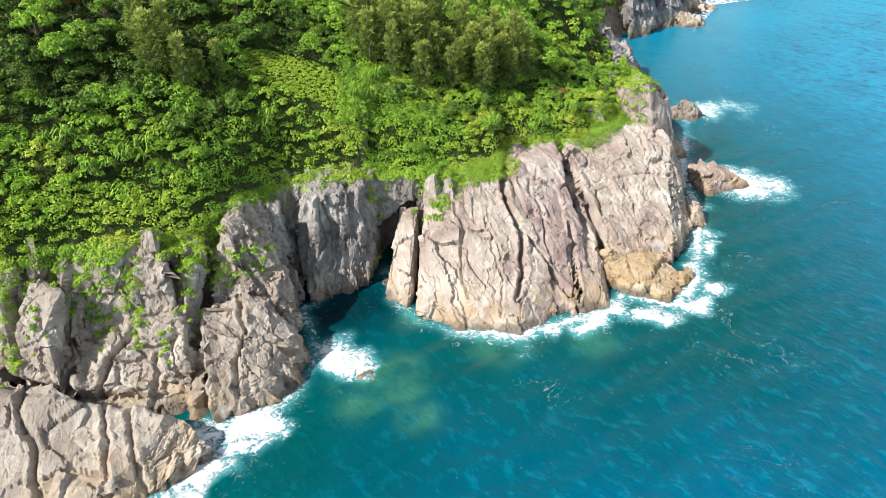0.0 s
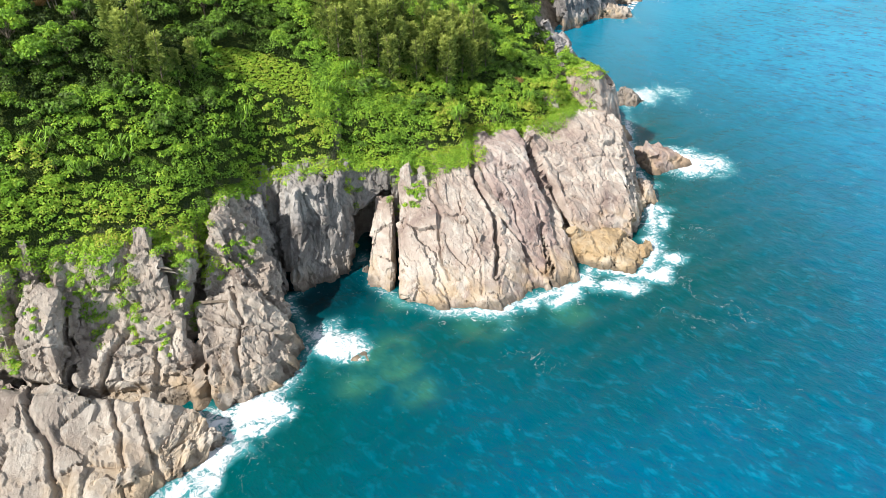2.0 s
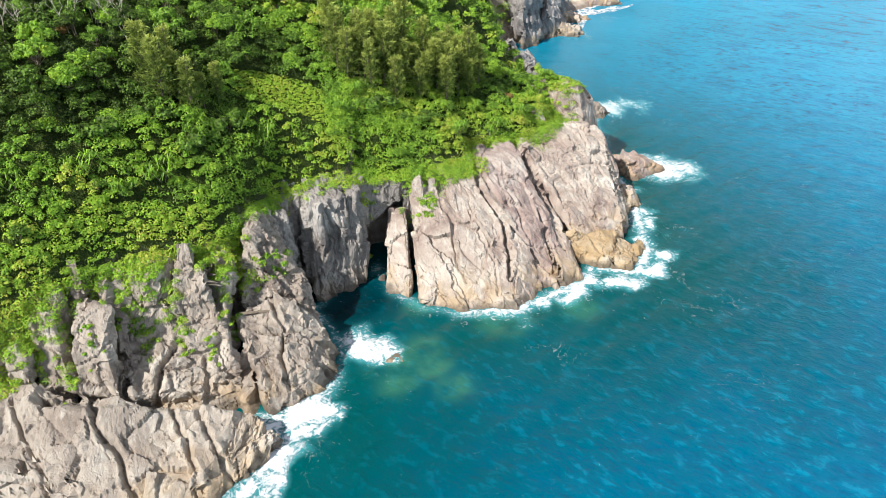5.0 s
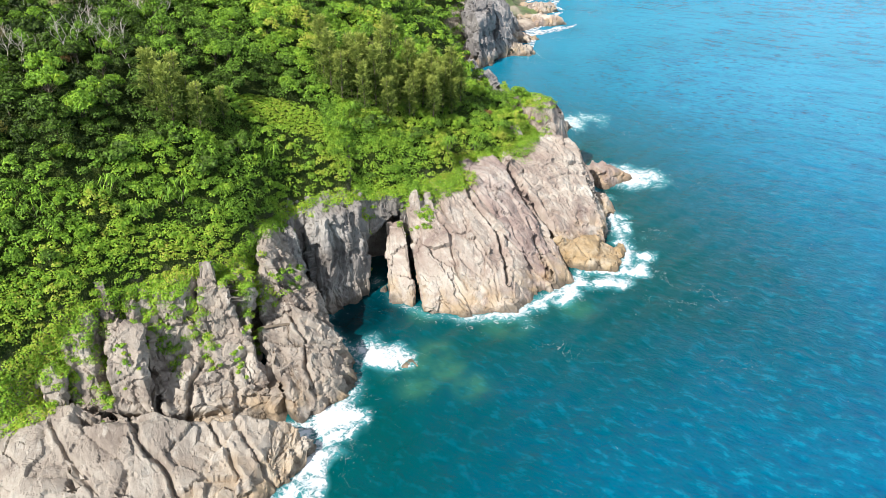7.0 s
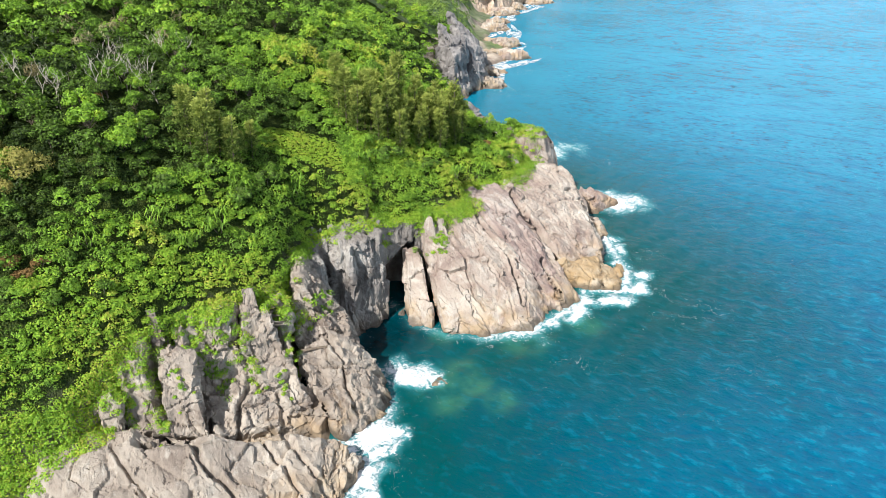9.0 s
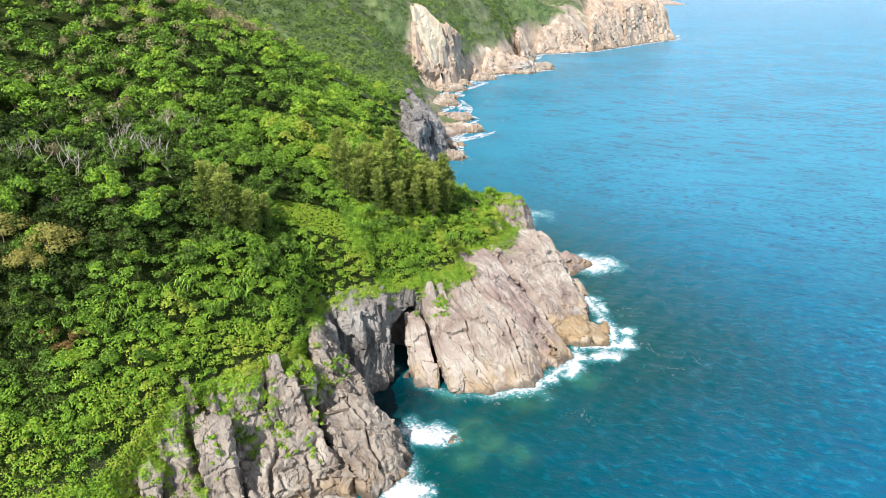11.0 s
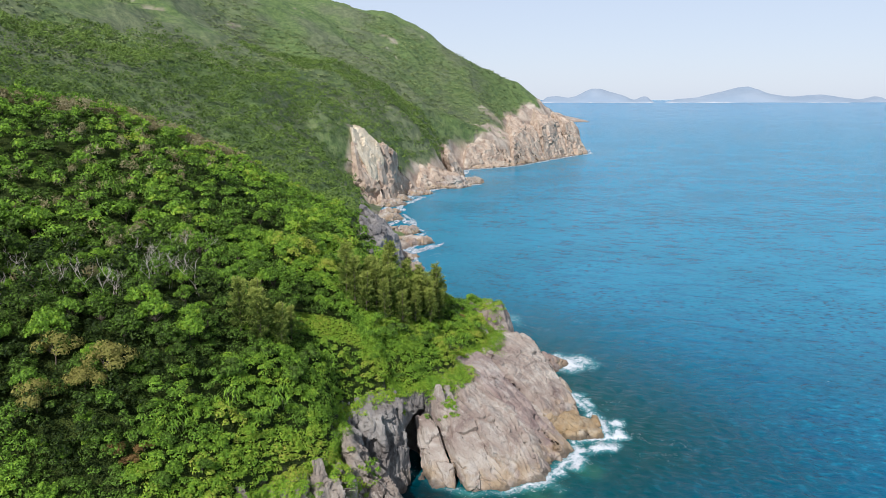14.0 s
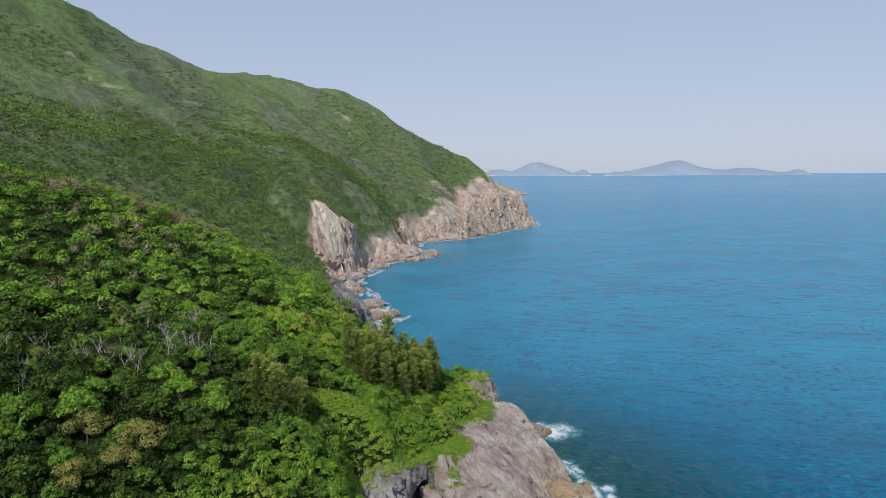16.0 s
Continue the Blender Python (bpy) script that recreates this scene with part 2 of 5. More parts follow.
BARK = bark_material("bark", (0.10, 0.075, 0.05), (0.24, 0.19, 0.14))
DEADWOOD = bark_material("dead_wood", (0.36, 0.31, 0.25), (0.58, 0.52, 0.44))


def soil_material():
    """Low leafy ground cover over soil, and bare rock on the broken edge."""
    m = Mat("ground_cover", 1.0)
    m.b.inputs["Specular IOR Level"].default_value = 0.1
    spot = m.voronoi(4.5, m.coord(), "F1")
    c = m.ramp(m.noise(0.45, 6, 0.6), [(0.32, (0.028, 0.040, 0.010)), (0.5, (0.05, 0.072, 0.014)), (0.68, (0.085, 0.105, 0.022))])
    c = m.mix(m.math("MULTIPLY", m.grey(spot, 0.35, 0.75), 0.8), c, (0.018, 0.034, 0.010))
    rockc = m.ramp(m.noise(0.6, 8, 0.65), [(0.3, (0.17, 0.14, 0.115)), (0.5, (0.31, 0.26, 0.21)), (0.7, (0.45, 0.4, 0.33))])
    c = m.mix(m.attr("rock"), c, rockc)
    return m.done(c, m.bump(m.math("SUBTRACT", m.noise(2.5, 8, 0.7), spot), 1.0, 0.25))


SOIL = soil_material()


def far_material():
    """Hillside scrub with bare rock where the slope breaks."""
    m = Mat("far_hillside", 0.95)
    big = m.noise(0.010, 5, 0.6)
    scrub = m.noise(0.22, 9, 0.72)
    # scrub and heath colours, paled a little to paint in distant haze
    green = m.ramp(scrub, [(0.34, (0.065, 0.11, 0.035)), (0.5, (0.125, 0.19, 0.055)), (0.66, (0.20, 0.26, 0.08))])
    heath = m.ramp(scrub, [(0.34, (0.09, 0.12, 0.06)), (0.52, (0.155, 0.185, 0.09)), (0.68, (0.23, 0.25, 0.125))])
    c = m.mix(m.grey(big, 0.42, 0.58), green, heath)
    rn = m.noise(0.09, 8, 0.65, m.coord((1, 1, 0.45)))
    rockc = m.ramp(rn, [(0.3, (0.25, 0.185, 0.145)), (0.44, (0.42, 0.325, 0.25)), (0.56, (0.55, 0.455, 0.355)), (0.72, (0.70, 0.61, 0.48))])
    wet = m.grey(m.math("ADD", m.height(), m.math("MULTIPLY", rn, 3.0)), 3.6, 2.2)
    rockc = m.mix(m.math("MULTIPLY", wet, 0.7), rockc, (0.14, 0.10, 0.075))
    c = m.mix(m.attr("rock"), c, rockc)
    return m.done(c, m.bump(m.math("ADD", scrub, m.math("MULTIPLY", rn, 2.0)), 0.9, 1.6))


FAR = far_material()


def sea_material():
    """Teal to blue water with long wind waves, and white lace where it breaks."""
    m = Mat("sea_water", 0.2)
    m.b.inputs["IOR"].default_value = 1.33
    m.b.inputs["Specular IOR Level"].default_value = 0.25
    shallow, foam, pale, off, bed_shade = m.attr("shallow"), m.attr("foam"), m.attr("pale"), m.attr("offshore"), m.attr("dark_bed_shade")
    deep = m.mix(off, (0.0, 0.058, 0.078), (0.0, 0.135, 0.265))
    # water brightens further out, the sky's reflection painted into its colour
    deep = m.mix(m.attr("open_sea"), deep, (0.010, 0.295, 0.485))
    # then pales towards the horizon, haze painted over the water colour
    deep = m.mix(m.attr("far_haze"), deep, (0.16, 0.40, 0.60))
    patch = m.grey(m.noise(0.022, 4, 0.5), 0.35, 0.7)
    deep = m.mix(m.math("MULTIPLY", patch, 0.3), deep, (0.0, 0.10, 0.165))
    c = m.mix(shallow, deep, (0.0, 0.064, 0.058))
    c = m.mix(m.math("MULTIPLY", pale, m.grey(m.noise(0.25, 3), 0.2, 0.65)), c, (0.03, 0.135, 0.09))
    # inlet water darkened for its deep rocky bed and for painted cliff shade
    c = m.mix(bed_shade, c, (0.0, 0.020, 0.026))
    # short crests lie along one direction, from the north-west to the south-east
    along = m.coord((1, 1, 1), (0, 0, 0.88))

    def crests(scale, stretch, detail, rough):
        n = m.t.nodes.new("ShaderNodeMapping")
        n.inputs["Scale"].default_value = (1 / stretch, 1.0, 1.0)
        m.t.links.new(along, n.inputs["Vector"])
        return m.noise(scale, detail, rough, n.outputs[0], 0.15)

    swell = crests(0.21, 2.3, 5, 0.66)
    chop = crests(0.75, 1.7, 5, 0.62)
    ripple = crests(2.6, 1.5, 4, 0.6)
    gust = m.math("ADD", 0.45, m.math("MULTIPLY", m.grey(m.noise(0.015, 3, 0.5), 0.35, 0.65), 0.55))
    # wave light painted in: crests tinted paler as sky reflection, troughs darker
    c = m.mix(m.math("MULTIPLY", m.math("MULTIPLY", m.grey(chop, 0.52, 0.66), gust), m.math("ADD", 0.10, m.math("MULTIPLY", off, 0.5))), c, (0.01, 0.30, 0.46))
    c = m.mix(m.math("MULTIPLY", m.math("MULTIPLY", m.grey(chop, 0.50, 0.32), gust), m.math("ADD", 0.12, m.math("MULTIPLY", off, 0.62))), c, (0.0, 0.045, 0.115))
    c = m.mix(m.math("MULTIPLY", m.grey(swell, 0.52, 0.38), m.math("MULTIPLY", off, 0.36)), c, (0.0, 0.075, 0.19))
    lace = m.noise(1.1, 9, 0.75, dist=1.4)
    cover = m.grey(m.math("ADD", foam, m.math("MULTIPLY", m.math("SUBTRACT", lace, 0.5), 2.9)), 0.40, 0.90)
    trail = m.math("ABSOLUTE", m.math("SUBTRACT", m.noise(0.10, 6, 0.6, dist=2.5), 0.5))
    trail = m.math("MULTIPLY", m.grey(trail, 0.010, 0.0), m.grey(m.noise(0.045, 3), 0.54, 0.64))
    trail = m.math("MULTIPLY", trail, m.math("MULTIPLY", m.grey(lace, 0.45, 0.6), m.math("SUBTRACT", 0.3, m.math("MULTIPLY", off, 0.3))))
    fleck = m.math("MULTIPLY", m.grey(crests(0.7, 2.0, 8, 0.7), 0.73, 0.78), 0.4)
    cover = m.math("MAXIMUM", cover, m.math("MAXIMUM", fleck, trail))
    c = m.mix(m.math("MULTIPLY", m.grey(foam, 0.10, 0.6), 0.55), c, (0.10, 0.40, 0.43))
    c = m.mix(cover, c, (0.80, 0.82, 0.83))
    h = m.math("ADD", m.math("MULTIPLY", swell, 0.9), m.math("MULTIPLY", chop, 0.5))
    h = m.math("ADD", h, m.math("MULTIPLY", ripple, 0.16))
    h = m.math("ADD", h, m.math("MULTIPLY", cover, 0.25))
    h = m.math("MULTIPLY", h, m.math("ADD", 0.3, m.math("MULTIPLY", off, 0.75)))
    n = m.bump(h, 1.0, 0.9)
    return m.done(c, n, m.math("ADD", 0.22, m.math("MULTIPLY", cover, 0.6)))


SEA = sea_material()

# ---- shape of the land ----
# The brink of the near cliffs, then the shore of the far coast.
BRINK = [(-700, 60), (-200, 52), (-90, 54), (-62, 58), (-56, 59), (-51, 63), (-47, 66.5), (-42, 69.5), (-37, 71), (-33, 73),
         (-30, 77), (-27.5, 82), (-24, 87), (-19, 88.5), (-15, 89.5), (-13.6, 97), (-7.2, 97.5), (-6.2, 93.5), (-1, 94), (3.5, 96.5), (5, 102.5),
         (11, 103.5), (16, 105.5), (19, 109), (24, 114), (27, 120)]
SHORE = [(29, 127), (33, 140), (37, 152), (40, 186), (44, 208), (52, 218), (61, 221), (68, 235), (72, 250), (88, 262), (84, 274),
         (97, 284), (95, 300), (108, 325), (116, 350), (131, 372), (165, 405), (196, 425), (238, 436), (236, 458), (262, 492),
         (293, 531), (354, 536), (420, 570), (475, 597), (519, 616), (560, 665), (620, 800), (620, 1150), (-700, 1150)]
LAND = BRINK + SHORE
POSTS_WEST = [(-75, 60, 17), (-67, 67, 23), (-60, 65.6, 20.5), (-55, 61.3, 16.5), (-50.7, 64.8, 18), (-53, 68.7, 22.5),
              (-47, 69.3, 19.5), (-39.6, 70.7, 16.3), (-32, 75.8, 15.3), (-40, 79.6, 24.5), (-49, 76.4, 27), (-53.5, 81.2, 31),
              (-42.7, 88, 28.8), (-36, 85, 27.3), (-62, 83, 29.5), (-48, 96.6, 34.5), (-63, 105, 36.5), (-58, 115, 36.5),
              (-31, 128, 37.5), (-47, 141.5, 46), (-110, 75, 30), (-110, 130, 48)]
POSTS_EAST = [(-22.4, 96.3, 25.8), (-15.5, 90.5, 17), (-8, 101, 22.5), (3, 100.8, 17.8), (16.5, 106, 12.5), (16, 113, 16),
              (27, 120, 12), (-21, 114, 32), (5, 125, 24), (9, 150.6, 26), (27.7, 148, 16), (8.6, 179, 30), (2, 197, 40),
              (22, 189, 24), (-8, 200, 43.5), (-32, 205, 54.5), (-62, 175, 59), (38, 215, 18), (12, 237, 36), (40, 250, 22)]
POSTS_FAR = [(49, 725, 206), (123, 759, 181), (209, 764, 167.5), (282, 755, 159), (351, 752, 145), (396, 726, 121), (456, 696, 82),
             (499, 674, 55), (4, 499, 117), (18, 425, 88), (54, 446, 78), (113, 638, 132), (185, 633, 112), (263, 619, 85), (331, 625, 69)]
POSTS_MID = [(414, 640, 50), (151, 518, 84), (-24, 341, 66), (-51, 284, 62), (64, 380, 58), (123, 421, 56), (485, 647, 36), (193, 474, 52),
             (271, 533, 46), (70, 300, 22), (45, 320, 40), (100, 370, 36), (5, 285, 38), (-40, 250, 48), (250, 950, 120), (-300, 700, 260), (-300, 300, 130),
             (-250, 120, 60), (-22.4, 94.3, 25.0), (-22.4, 99, 26.6), (-16.5, 97, 25.2), (560, 800, 40), (500, 1000, 60), (-60, 1000, 200)]
LIE = Thin(POSTS_WEST + POSTS_EAST + POSTS_FAR + POSTS_MID)
LAND_EDGE = LAND[1:-1]
BROW = [p for p in BRINK[1:] if not (p[1] > 96 and -14 < p[0] < -7)] + SHORE[:3]


def edge_inland(x, y):
    """Metres inland of the brink or the shore; negative out at sea."""
    d = seg_dist(x, y, LAND_EDGE)
    return np.where(inside(x, y, LAND), d, -d)


# How high bare rock climbs along the far shore: place, reach, height.
BARE = [(48, 165, 30, 9), (58, 220, 22, 17), (72, 245, 25, 16), (100, 310, 35, 10), (122, 397, 15, 42), (150, 408, 22, 9), (172, 424, 30, 8),
        (205, 440, 40, 9), (250, 470, 50, 14), (300, 535, 50, 18), (370, 560, 60, 28), (440, 600, 60, 40), (505, 632, 70, 46), (560, 690, 80, 40)]


def ground_height(x, y):
    e = edge_inland(x, y)
    lie = LIE(x, y)
    p = np.stack([x, y, 0 * x], -1).reshape(-1, 3)
    ridges = (0.5 - np.abs(fbm(p / 110, 4, 3)) * 2.2).reshape(x.shape)
    bumps = ((fbm(p / 40, 5, 4) * 6.0).reshape(x.shape) + ridges * 16.0 * smooth(10, 60, e)) * smooth(230, 460, y) + (fbm(p / 14, 4, 5) * 1.6).reshape(x.shape) * smooth(60, 160, y)
    lie = np.maximum(lie + bumps, 1.0)
    # far shore: a rock shelf, then a broken cliff
    rough = (fbm(p / 16, 5, 11)).reshape(x.shape)
    bare = sum(h * np.exp(-((x - a) ** 2 + (y - b) ** 2) / r**2) for a, b, r, h in BARE)
    shelf = 0.7 + 2.2 * smooth(-1, 10, e) + rough * 2.2
    cliff = shelf + np.maximum(e - 8 - 7 * rough, 0) * (1.1 + 0.05 * bare)
    far = np.where(e > -3, np.minimum(lie, np.maximum(cliff, -2)), -4)
    far = np.where(e < 0, np.maximum(-4, shelf + e * 0.9), far)
    top = np.interp(x, (-75, -62, -55, -50, -42, -30, -24, -15, -6, 4, 16, 27), (9, 11, 12.0, 15.2, 14.3, 14.6, 13.6, 13.2, 12.2, 12.4, 12.4, 13.2))
    rise = top + 2.9 * np.where(e > -1, seg_dist(x, y, BROW), 0) + 0.25 * rough
    near = lie - np.log1p(np.exp(np.clip((lie - rise) * 1.2, -30, 30))) / 1.2
    near = np.where(e > 0, near, np.maximum(-4, near + e * 9))
    w = smooth(122, 134, y)
    return near * (1 - w) + far * w, e, bare


# ---- sea ----
def spaced(lo, hi, step, far, grow=1.16):
    mid = list(np.arange(lo, hi + 1e-6, step))
    a, s = [], step
    v = lo
    while v > -far:
        s *= grow
        v -= s
        a.append(v)
    b, s, v = [], step, hi
    while v < far:
        s *= grow
        v += s
        b.append(v)
    return np.array(a[::-1] + mid + b)


def grid_faces(nx, ny):
    i = np.arange(nx * ny).reshape(ny, nx)
    return np.stack([i[:-1, :-1], i[:-1, 1:], i[1:, 1:], i[1:, :-1]], -1).reshape(-1, 4)


# the waterline of the near rocks
WATERLINE = [(-60, 40), (-45, 41), (-33, 44), (-29.5, 47.5), (-25.6, 53), (-28.6, 57.8), (-24.4, 57.6), (-21, 60.6), (-18.4, 67), (-19, 71),
             (-22, 78.5), (-17.5, 82), (-13.5, 84.8), (-12, 88), (-11.3, 81), (-8.5, 78.4), (-6.8, 75.8), (-2.6, 73.8), (4.9, 72.6), (11, 75.2),
             (17.8, 78), (19.5, 81.5), (25.6, 78.8), (29.5, 84), (33.4, 97), (35.5, 108), (37, 120), (42, 138), (45, 150)]
# breaking water: place, reach, strength
BREAKERS = [(-28.6, 57.4, 1.9, 1.15), (-30.2, 57.2, 1.4, 0.9), (-25.3, 57.2, 3.0, 1.2), (-22.6, 58.6, 2.4, 1.0), (-26.0, 50.5, 2.6, 1.1), (-24.5, 53.6, 2.0, 0.9), (-27.5, 47.5, 2.6, 0.9), (-14.6, 68.0, 3.4, 1.15),
            (-12.2, 67.0, 2.4, 0.9), (9, 73.8, 2.2, 0.8), (14, 75.6, 2.6, 0.95), (18.6, 79.0, 2.4, 1.0), (22.5, 78.2, 2.4, 0.9), (27.6, 79.0, 2.6, 1.1),
            (30.5, 82.5, 2.4, 1.05), (31.8, 88, 1.8, 0.85), (34.6, 97, 2.2, 0.85), (36.5, 106, 2.0, 0.7), (46.0, 112.5, 5.0, 1.1), (44.0, 117.5, 4.4, 1.0), (49.5, 113.5, 3.5, 0.8), (36.6, 114, 2.2, 0.8), (33.4, 92.5, 2.2, 0.9), (53, 152, 5, 0.62), (56, 149, 4, 0.55),
            (48.0, 149, 4.5, 1.0), (66, 222, 5, 1.0), (72, 241, 4, 0.9), (5, 71.6, 3.0, 0.5)]

def build_sea():
    xs, ys = spaced(-46, 56, 0.5, 4900), spaced(40, 126, 0.5, 4900)
    x, y = np.meshgrid(xs, ys)
    r = np.hypot(x + 60, y)
    k = np.where(r > 4880, 4880 / r, 1)
    x, y = (x + 60) * k - 60, y * k
    r = np.minimum(r, 4880)
    line = seg_dist(x, y, WATERLINE)
    shore = np.minimum(line, np.where(y > 120, seg_dist(x, y, SHORE[:-3]), 1e9))
    p = np.stack([x, y, 0 * x], -1).reshape(-1, 3)
    n1 = fbm(p / 6, 4, 21).reshape(x.shape)
    n2 = fbm(p / 2.2, 4, 23).reshape(x.shape)
    foam = np.zeros(x.shape)
    xw, yw = x + 3.6 * fbm(p / 4, 4, 25).reshape(x.shape), y + 3.6 * fbm(p / 4, 4, 26).reshape(x.shape)
    for a, b, q, s in BREAKERS:
        foam = np.maximum(foam, s * np.exp(-(((xw - a) ** 2 + (yw - b) ** 2) / q**2)) + 0.3 * n2 * np.exp(-(((x - a) ** 2 + (y - b) ** 2) / (1.6 * q) ** 2)))
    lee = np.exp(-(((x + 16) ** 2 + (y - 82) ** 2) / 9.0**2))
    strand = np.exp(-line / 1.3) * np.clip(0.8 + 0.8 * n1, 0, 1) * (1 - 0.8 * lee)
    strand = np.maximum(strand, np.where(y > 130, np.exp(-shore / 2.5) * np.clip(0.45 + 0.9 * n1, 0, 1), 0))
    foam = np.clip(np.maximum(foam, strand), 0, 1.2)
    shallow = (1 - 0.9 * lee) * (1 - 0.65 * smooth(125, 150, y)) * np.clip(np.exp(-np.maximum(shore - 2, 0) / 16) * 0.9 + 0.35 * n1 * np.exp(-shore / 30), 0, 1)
    pale = np.zeros(x.shape)
    for a, b, q in ((-12.4, 60.6, 2.6), (-8.0, 63.2, 2.8), (-8.6, 66.6, 3.0), (-12.6, 65.0, 3.4), (-6, 59, 2.5), (3, 71.3, 4.0), (-8, 76, 2.0), (14, 72, 3)):
        pale = np.maximum(pale, np.exp(-(((x - a) ** 2 + (y - b) ** 2) / q**2) ** 1.5))
    off = smooth(5, 58, shore)
    near = smooth(9, 2, np.gradient(xs)[None, :] + 0 * y) * smooth(9, 2, np.gradient(ys)[:, None] + 0 * x)
    wave = 0.14 * np.sin((x * 0.5 - y * 0.86) * 1.1 + 2 * n1) + 0.09 * np.sin((x * 0.75 - y * 0.6) * 1.9 + 3 * n2)
    z = wave * near * 0.8 + np.clip(foam, 0, 1) * (0.18 + 0.35 * n2) * near
    z = z + 42 * smooth(2200, 4880, r)
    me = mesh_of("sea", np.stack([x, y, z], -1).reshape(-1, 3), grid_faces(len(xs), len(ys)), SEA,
                 [("foam", foam.ravel()), ("shallow", shallow.ravel()), ("pale", pale.ravel()), ("offshore", off.ravel()), ("open_sea", smooth(30, 200, np.hypot(x - 5, 0.8 * (y - 45))).ravel()), ("far_haze", smooth(600, 4200, r).ravel()), ("dark_bed_shade", np.clip(1.15 * np.exp(-(((x + 17.5) ** 2 + (y - 80.5) ** 2) / 7.5**2) ** 1.3) + 0.2 * n1, 0, 0.92).ravel())])
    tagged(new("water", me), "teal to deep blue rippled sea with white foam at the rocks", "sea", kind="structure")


build_sea()


def build_surf():
    """White water along the far shore, as thin ragged sheets on the sea."""
    rnd = random.Random(5)
    vs, fs = [], []
    for (ax, ay), (bx, by) in zip(SHORE[6:26], SHORE[7:27]):
        long = math.hypot(bx - ax, by - ay)
        ux, uy = (bx - ax) / long, (by - ay) / long
        for q in range(max(1, int(long / 2.2))):
            if rnd.random() < 0.25:
                continue
            t, out = rnd.random() * long, rnd.uniform(2.0, 6.0)
            cx, cy = ax + ux * t + uy * out, ay + uy * t - ux * out
            la, wi, k = rnd.uniform(3.0, 9), rnd.uniform(0.6, 1.5), len(vs)
            if ay < 380 and q % 2:
                away = rnd.uniform(2, 9)
                cx, cy, la, wi = cx + uy * away, cy - ux * away, la * 1.5, wi * 1.5
            vs.append((cx, cy, 0.34))
            for n in range(16):
                an, r = n * math.tau / 16, rnd.uniform(0.8, 1.1)
                a, b = la * r * math.cos(an), wi * r * math.sin(an) * abs(math.sin(an)) ** 0.5
                vs.append((cx + ux * a + uy * b, cy + uy * a - ux * b, 0.12))
                fs.append((k, k + 1 + n, k + 1 + (n + 1) % 16))
    m = Mat("surf_foam", 0.8)
    n = m.noise(0.5, 7, 0.75)
    m.put(m.b.inputs["Alpha"], m.grey(m.noise(0.55, 8, 0.72, m.coord((1, 1.6, 1)), 0.8), 0.44, 0.56))
    m.done(m.ramp(n, [(0.34, (0.30, 0.46, 0.50)), (0.44, (0.66, 0.72, 0.73)), (0.54, (0.82, 0.83, 0.83))]), m.bump(n, 0.5, 0.3))
    tagged(new("surf", mesh_of("surf", np.array(vs), np.array(fs), m.m)), "white surf breaking along the far shore", "surf", kind="stuff")


build_surf()


# ---- hillside ----
def build_ground():
    xs = np.r_[np.arange(-120, 62, 1.0)]
    ys = np.r_[np.arange(50, 232, 1.0)]
    x, y = np.meshgrid(xs, ys)
    z, e, bare = ground_height(x, y)
    gz = np.hypot(*np.gradient(z))
    rock = np.clip(smooth(1.7, 2.6, gz), 0, 1) * smooth(0.4, -0.4, e)
    n = fbm(np.stack([x, y, z], -1).reshape(-1, 3) / 6, 4, 31).reshape(x.shape)
    rock = np.where(y > 126, smooth(-1.5, 1.5, bare + n * 6 - z + 2), rock)
    f = grid_faces(len(xs), len(ys))
    keep = (z.ravel()[f] > -3.9).any(1)
    me = mesh_of("ground", np.stack([x, y, z], -1).reshape(-1, 3), f[keep], SOIL, [("rock", rock.ravel())])
    tagged(new("ground", me), "dark soil of the overgrown coastal slope", "ground", kind="structure")
    xs = np.r_[np.arange(-700, -120, 20.0), np.arange(-120, 640, 2.6)]
    ys = np.r_[np.arange(231, 780, 2.6), np.arange(780, 1160, 20.0)]
    x, y = np.meshgrid(xs, ys)
    z, e, bare = ground_height(x, y)
    p = np.stack([x, y, z], -1).reshape(-1, 3)
    n = fbm(p / 22, 5, 31).reshape(x.shape)
    rock = smooth(-3, 3, bare + n * 26 - z + 2)
    spots = 0.7 * smooth(0.45, 0.50, fbm(p / 30, 5, 77).reshape(x.shape)) * smooth(380, 560, y)
    rock = np.maximum(rock, spots * 0.9)
    z = z + rock * (fbm(p / (9, 9, 16), 5, 41).reshape(x.shape) * 5.0) * smooth(0, 6, e)
    f = grid_faces(len(xs), len(ys))
    keep = (z.ravel()[f] > -3.9).any(1)
    me = mesh_of("far_hillside", np.stack([x, y, z], -1).reshape(-1, 3), f[keep], FAR, [("rock", rock.ravel())])
    tagged(new("far_hillside", me), "green scrub hillside with pale pink sea cliffs", "hillside", kind="structure")


build_ground()


